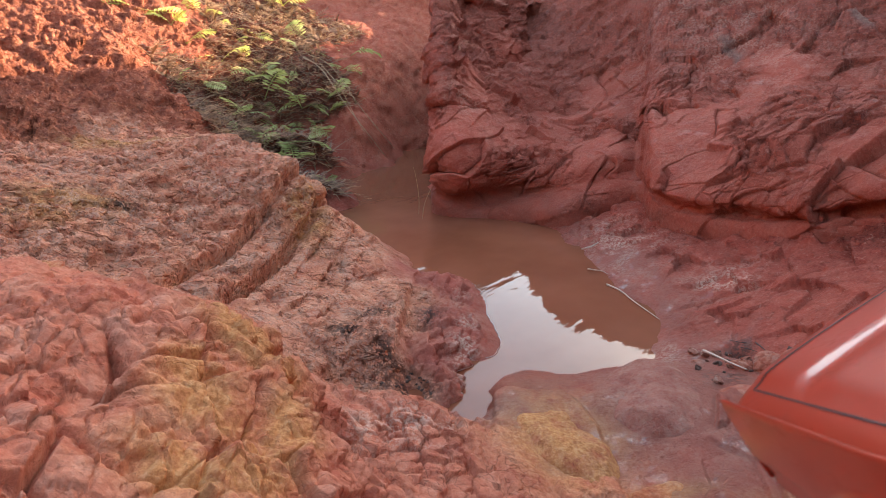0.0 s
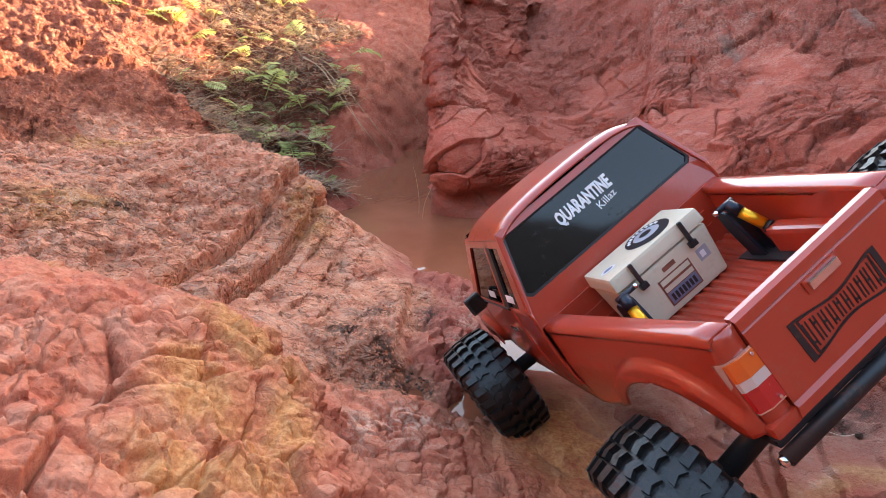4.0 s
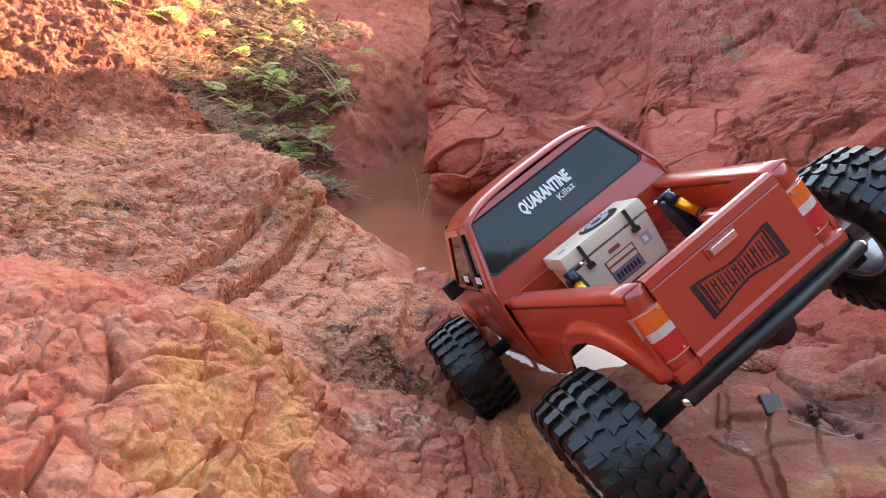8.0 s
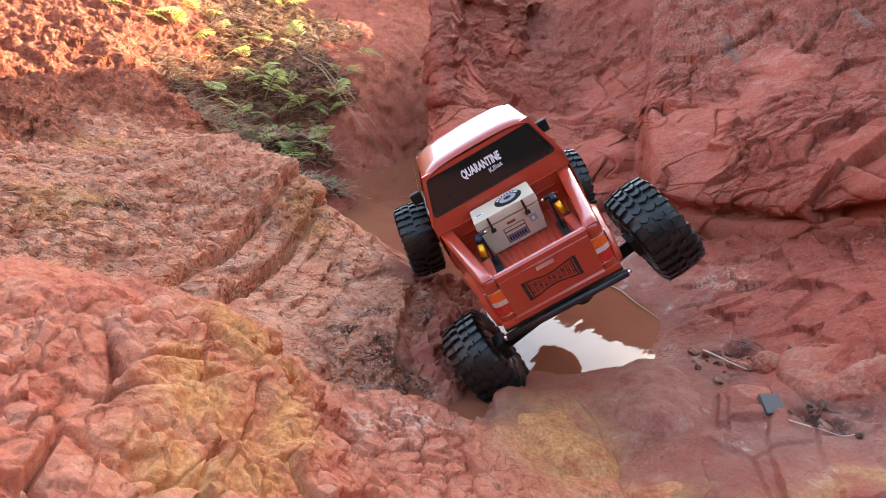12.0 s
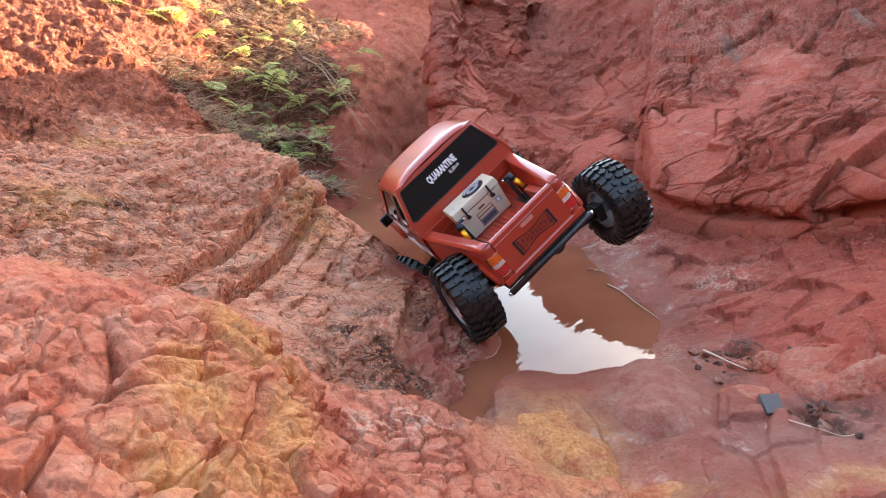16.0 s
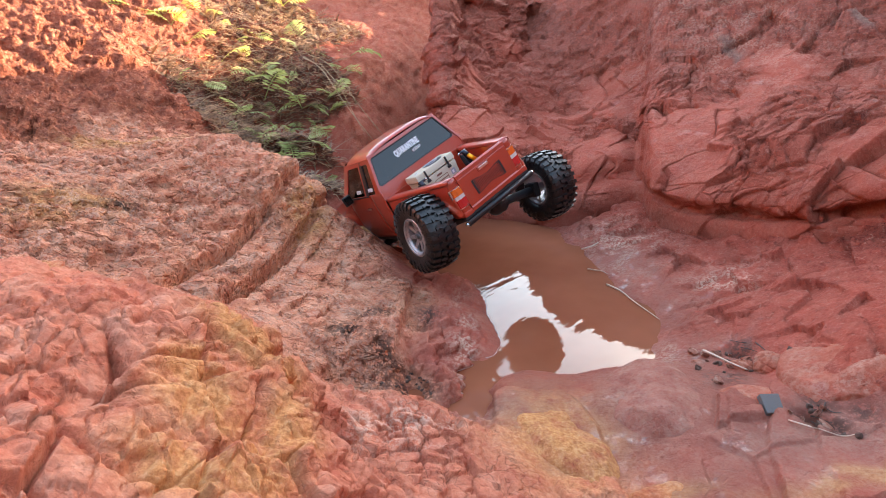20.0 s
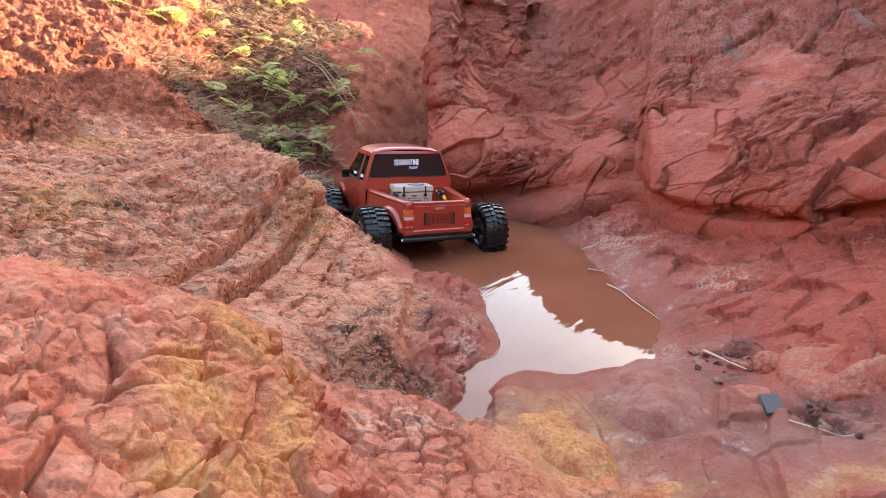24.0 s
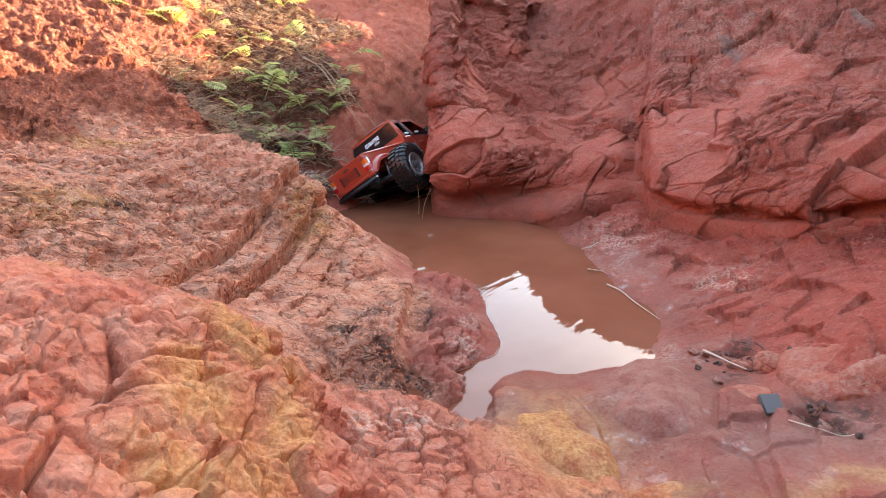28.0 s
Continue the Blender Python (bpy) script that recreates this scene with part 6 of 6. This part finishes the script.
# ---- plants on the bank ----
def leaf_mat(name, c0, c1):
    m, nt, b = material(name)
    info = nt.nodes.new("ShaderNodeNewGeometry")
    col = ramp(nt, info.outputs["Random Per Island"], [(0.0, c0), (1.0, c1)])
    col = mix(nt, ramp(nt, noise_tex(nt, 40, 3), [(0.4, (0, 0, 0)), (0.7, (0.6, 0.6, 0.6))]), col, c1)
    nt.links.new(col, b.inputs["Base Color"])
    b.inputs["Roughness"].default_value = 0.55
    tr = nt.nodes.new("ShaderNodeBsdfTranslucent")
    nt.links.new(col, tr.inputs["Color"])
    ms = nt.nodes.new("ShaderNodeMixShader")
    ms.inputs[0].default_value = 0.45
    nt.links.new(b.outputs[0], ms.inputs[1])
    nt.links.new(tr.outputs[0], ms.inputs[2])
    nt.links.new(ms.outputs[0], nt.nodes["Material Output"].inputs[0])
    return m


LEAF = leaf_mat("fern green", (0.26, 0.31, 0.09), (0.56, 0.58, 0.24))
# lighter, yellower copy of the green: sunlight put into the leaf colour
LEAF_SUNLIT = leaf_mat("fern green in sunlight", (0.46, 0.47, 0.10), (0.74, 0.70, 0.24))
DEAD = leaf_mat("dead bracken", (0.06, 0.030, 0.024), (0.55, 0.33, 0.20))
STALK = simple("dry stalk", (0.36, 0.24, 0.13), 0.7, grime=0.3, scale=80)
TWIG = simple("bleached twig", (0.55, 0.40, 0.31), 0.7, grime=0.3, scale=80)


def frond(length, rnd, droop, width):
    """One fern frond along +y that arches over, with leaflets on both sides."""
    bm = bmesh.new()
    n = 13
    def at(t):
        return Vector((0.04 * length * math.sin(t * 3), length * (t - 0.18 * t * t), length * (0.55 * t - droop * t * t)))
    r = 0.011 * length
    pts = [at(i / n) for i in range(n + 1)]
    for a, b in zip(pts, pts[1:]):
        slab(bm, [tuple(a + Vector((-r, 0, 0))), tuple(a + Vector((r, 0, 0))), tuple(b + Vector((r * 0.8, 0, 0))), tuple(b + Vector((-r * 0.8, 0, 0)))], (0, 0, -r))
    for i in range(3, n + 1):
        t = i / n
        span_ = width * length * math.sin(math.pi * min(1, (t - 0.12) / 0.92)) ** 0.7 * rnd.uniform(0.85, 1.1)
        for sx in (-1, 1):
            o = at(t)
            tip = o + Vector((sx * span_, 0.30 * span_, -0.22 * span_ * rnd.uniform(0.4, 1.6)))
            side = Vector((-0.10 * sx, 1.0, 0.05)) * (0.032 * length)
            mid = o.lerp(tip, 0.5) + Vector((0, 0, 0.07 * span_))
            a = bm.verts.new(o)
            b1, b2 = bm.verts.new(mid + side), bm.verts.new(mid - side)
            c = bm.verts.new(tip)
            bm.faces.new((a, b2, c))
            bm.faces.new((a, c, b1))
    return bm


def fern(x, y, z, size, heading, count, seed, mat, label):
    rnd = random.Random(seed)
    plant = tagged(new("fern"), label, "fern", "ferns on the bank")
    plant.matrix_basis = pose(x, y, z - 0.004, 0, 0, heading)
    for k in range(count):
        L = size * rnd.uniform(0.6, 1.15)
        ob = part("frond", frond(L, rnd, rnd.uniform(0.35, 0.75), rnd.uniform(0.26, 0.36)), mat, plant)
        ob.matrix_basis = pose(0, 0, 0, rnd.uniform(-25, 45), rnd.uniform(-35, 35), (k - (count - 1) / 2) * 300 / count + rnd.uniform(-40, 40))
    return plant


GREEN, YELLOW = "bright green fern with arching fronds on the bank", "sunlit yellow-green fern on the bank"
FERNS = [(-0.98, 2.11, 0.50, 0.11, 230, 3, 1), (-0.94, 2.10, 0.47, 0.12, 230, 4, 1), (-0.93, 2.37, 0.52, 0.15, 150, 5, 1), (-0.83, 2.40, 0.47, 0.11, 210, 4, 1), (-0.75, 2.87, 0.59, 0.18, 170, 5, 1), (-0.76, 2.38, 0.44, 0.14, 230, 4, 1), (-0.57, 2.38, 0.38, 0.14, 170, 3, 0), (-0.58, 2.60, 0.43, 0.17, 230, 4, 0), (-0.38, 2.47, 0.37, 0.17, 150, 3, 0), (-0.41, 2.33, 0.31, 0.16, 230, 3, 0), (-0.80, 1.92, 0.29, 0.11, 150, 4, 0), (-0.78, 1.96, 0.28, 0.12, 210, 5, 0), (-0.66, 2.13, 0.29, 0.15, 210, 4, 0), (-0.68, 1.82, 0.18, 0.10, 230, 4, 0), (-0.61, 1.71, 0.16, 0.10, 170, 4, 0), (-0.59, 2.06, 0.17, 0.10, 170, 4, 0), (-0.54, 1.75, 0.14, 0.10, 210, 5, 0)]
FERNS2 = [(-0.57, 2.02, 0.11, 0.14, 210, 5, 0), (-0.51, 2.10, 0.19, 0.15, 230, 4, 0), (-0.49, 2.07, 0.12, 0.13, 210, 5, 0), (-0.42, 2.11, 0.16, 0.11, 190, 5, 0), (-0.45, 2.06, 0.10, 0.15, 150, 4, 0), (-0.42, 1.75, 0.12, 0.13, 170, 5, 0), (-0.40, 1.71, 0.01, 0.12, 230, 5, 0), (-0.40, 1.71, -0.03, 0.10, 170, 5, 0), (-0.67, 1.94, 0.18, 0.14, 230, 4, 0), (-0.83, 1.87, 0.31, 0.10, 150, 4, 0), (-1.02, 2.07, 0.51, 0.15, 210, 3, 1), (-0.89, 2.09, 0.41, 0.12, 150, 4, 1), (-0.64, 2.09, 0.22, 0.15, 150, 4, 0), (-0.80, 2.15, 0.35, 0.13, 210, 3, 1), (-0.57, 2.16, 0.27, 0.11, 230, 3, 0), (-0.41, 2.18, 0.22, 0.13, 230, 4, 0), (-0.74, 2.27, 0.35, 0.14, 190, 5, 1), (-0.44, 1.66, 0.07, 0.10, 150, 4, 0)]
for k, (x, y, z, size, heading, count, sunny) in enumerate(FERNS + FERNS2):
    fern(x, y, z, size, heading, max(2, count - 1 - k % 2), 300 + k, LEAF_SUNLIT if sunny else LEAF, YELLOW if sunny else GREEN)


def dead_bracken():
    """A tangle of dead fern, twigs and dry grass over the slope."""
    rnd = np.random.RandomState(9)
    ok = np.where((WT["fern"] > 0.55) & (P[:, 2] > 0.03) & (P[:, 1] < 3.2) & (P[:, 1] > 1.4))[0]
    keep = rnd.choice(ok, 9000)
    verts, faces = [], []
    for i in keep:
        o = P[i]
        a = rnd.uniform(0, 2 * math.pi)
        L = rnd.uniform(0.02, 0.085)
        up = rnd.uniform(-0.1, 0.8)
        d = np.array([math.cos(a), math.sin(a), up])
        w = np.array([-math.sin(a), math.cos(a), 0]) * rnd.uniform(0.0010, 0.0040)
        sag = np.array([0, 0, -L * rnd.uniform(0.1, 0.5)])
        base = len(verts)
        for t in (0, 0.5, 1):
            c = o + d * L * t + sag * t * t
            verts += [c - w * (1.1 - t), c + w * (1.1 - t), c + np.array([0, 0, 0.0015 * (1.1 - t)])]
        for s in (0, 3):
            for u, v in ((0, 1), (1, 2), (2, 0)):
                faces.append((base + s + u, base + s + v, base + s + 3 + v, base + s + 3 + u))
        if rnd.uniform() < 0.35:
            for t in np.linspace(0.25, 0.95, 6):
                c = o + d * L * t + sag * t * t
                for sx in (-1, 1):
                    tip = c + sx * np.array([-math.sin(a), math.cos(a), -0.3]) * L * 0.22 + d * L * 0.08
                    b = len(verts)
                    verts += [c, (c + tip) / 2 + d * 0.002, tip, (c + tip) / 2 - d * 0.002]
                    faces.append((b, b + 1, b + 2, b + 3))
    me = bpy.data.meshes.new("dead_bracken")
    me.from_pydata([tuple(v) for v in verts], [], faces)
    me.materials.append(DEAD)
    tagged(new("dead_bracken", me), "tangle of dead brown bracken and twigs", "dead plants", kind="stuff")


dead_bracken()


def stalk(name, label, pts, r, mat, category, group="", n=14):
    bm = bmesh.new()
    c = curve_through(pts, n)
    rows = []
    for i, q in enumerate(c):
        t = i / (len(c) - 1)
        d = Vector(c[min(i + 1, len(c) - 1)] - c[max(i - 1, 0)]).normalized()
        u = d.orthogonal().normalized()
        v = d.cross(u)
        rr = r * (1 - 0.6 * t)
        rows.append([bm.verts.new(Vector(q) + (u * math.cos(a) + v * math.sin(a)) * rr) for a in (0, 1.26, 2.51, 3.77, 5.03)])
    for a, b in zip(rows, rows[1:]):
        for i in range(5):
            bm.faces.new((a[i], a[(i + 1) % 5], b[(i + 1) % 5], b[i]))
    bm.faces.new(rows[0])
    bm.faces.new(rows[-1][::-1])
    ob = part(name, bm, mat, None, smooth=True)
    return tagged(ob, label, category, group)


DRY = "dry straw-coloured stalk hanging over the mud slope"
for pts, r in (([(-0.52, 2.22, 0.36), (-0.43, 2.10, 0.32), (-0.33, 2.00, 0.20), (-0.20, 1.98, 0.03)], 0.0022),
               ([(-0.50, 2.22, 0.37), (-0.40, 2.12, 0.33), (-0.29, 2.02, 0.20), (-0.17, 1.98, 0.06)], 0.0018),
               ([(-0.46, 2.22, 0.34), (-0.37, 2.10, 0.26), (-0.30, 2.02, 0.15), (-0.245, 1.99, 0.07)], 0.0016),
               ([(-0.55, 2.24, 0.38), (-0.50, 2.12, 0.42), (-0.44, 2.06, 0.43), (-0.38, 2.04, 0.40)], 0.0016),
               ([(-0.42, 2.4, 0.42), (-0.40, 2.3, 0.46), (-0.44, 2.2, 0.48), (-0.50, 2.1, 0.46)], 0.0014)):
    stalk("dry_stalk", DRY, pts, r, STALK, "stalk", "dry stalks")
for pts in ([(-0.06, 1.34, -0.01), (-0.058, 1.33, 0.04), (-0.063, 1.32, 0.09), (-0.07, 1.32, 0.12)], [(-0.05, 1.30, -0.01), (-0.045, 1.30, 0.03), (-0.035, 1.29, 0.06), (-0.025, 1.29, 0.08)]):
    stalk("dry_stalk", "thin dry stalk standing in the pool", pts, 0.0008, STALK, "stalk", "dry stalks")
# bleached roots and twigs along the shore
for label, pts, r in (("pale bleached root lying along the shore", [(0.277, 0.885, 0.002), (0.292, 0.855, 0.003), (0.300, 0.815, 0.003), (0.318, 0.752, 0.002)], 0.0024),
                      ("pale twig at the water's edge", [(0.262, 0.955, 0.003), (0.272, 0.945, 0.005), (0.284, 0.942, 0.004), (0.292, 0.930, 0.003)], 0.002),
                      ("pale twig on the wet bank", [(0.27, 1.04, 0.012), (0.29, 1.045, 0.016), (0.31, 1.06, 0.02), (0.33, 1.062, 0.022)], 0.002),
                      ("grey twig wedged between the rocks", [(0.318, 0.612, 0.028), (0.322, 0.595, 0.032), (0.330, 0.572, 0.035), (0.337, 0.548, 0.040)], 0.0026),
                      ("grey twig wedged between the rocks", [(x, y, ground_height(x, y) + 0.001) for x, y in ((0.322, 0.446), (0.337, 0.425), (0.357, 0.418), (0.384, 0.423))], 0.0011)):
    stalk("twig", label, pts, 0.7 * r, TWIG, "twig", "twigs along the shore")


# dark bits of wood washed in between the rocks
DARK_TWIG = simple("rotten wood", (0.045, 0.030, 0.024), 0.7, grime=0.3, scale=80)
rng = random.Random(21)
for k in range(9):
    x, y = (rng.gauss(0.345, 0.014), rng.gauss(0.590, 0.016)) if k % 2 else (rng.gauss(0.352, 0.010), rng.gauss(0.440, 0.012))
    z = ground_height(x, y) + 0.001
    a, n = rng.uniform(0, 6.28), rng.uniform(0.008, 0.022)
    dx, dy = n * math.cos(a), n * math.sin(a)
    stalk("twig", "short dark rotten twig between the rocks", [(x - dx, y - dy, z), (x - 0.3 * dx, y - 0.33 * dy, z + 0.001), (x + 0.33 * dx, y + 0.33 * dy, z + 0.001), (x + dx, y + dy, z + rng.uniform(0, 0.005))], rng.uniform(0.0004, 0.0009), DARK_TWIG, "twig", "twigs along the shore")


# ---- pale line that paints the glint at the pool's edge ----
GLINT = simple("pale glint", (0.52, 0.40, 0.35), 0.35, grime=0.2, scale=90)
def shore_points(y0, y1, count):
    """Where the near bank meets the water between two distances."""
    grid = P.reshape(*SHAPE, 3)
    pts = []
    for y in np.linspace(y0, y1, count):
        row = grid[np.argmin(np.abs(grid[:, SHAPE[1] // 2, 1] - y))]
        row = row[(row[:, 0] > -0.01) & (row[:, 0] < 0.14)]
        dry = np.where(row[:, 2] < 0.0005)[0]
        if len(dry):
            pts.append((row[dry[0], 0] + 0.0005, row[dry[0], 1], 0.0012))
    return pts


for y0, y1 in ((0.56, 0.70), (0.71, 0.90)):
    pts = shore_points(y0, y1, 16)
    if len(pts) > 3:
        stalk("scum_line", "pale line painting the glint along the pool's shore", pts, 0.0006, GLINT, "scum", n=60)


motions()
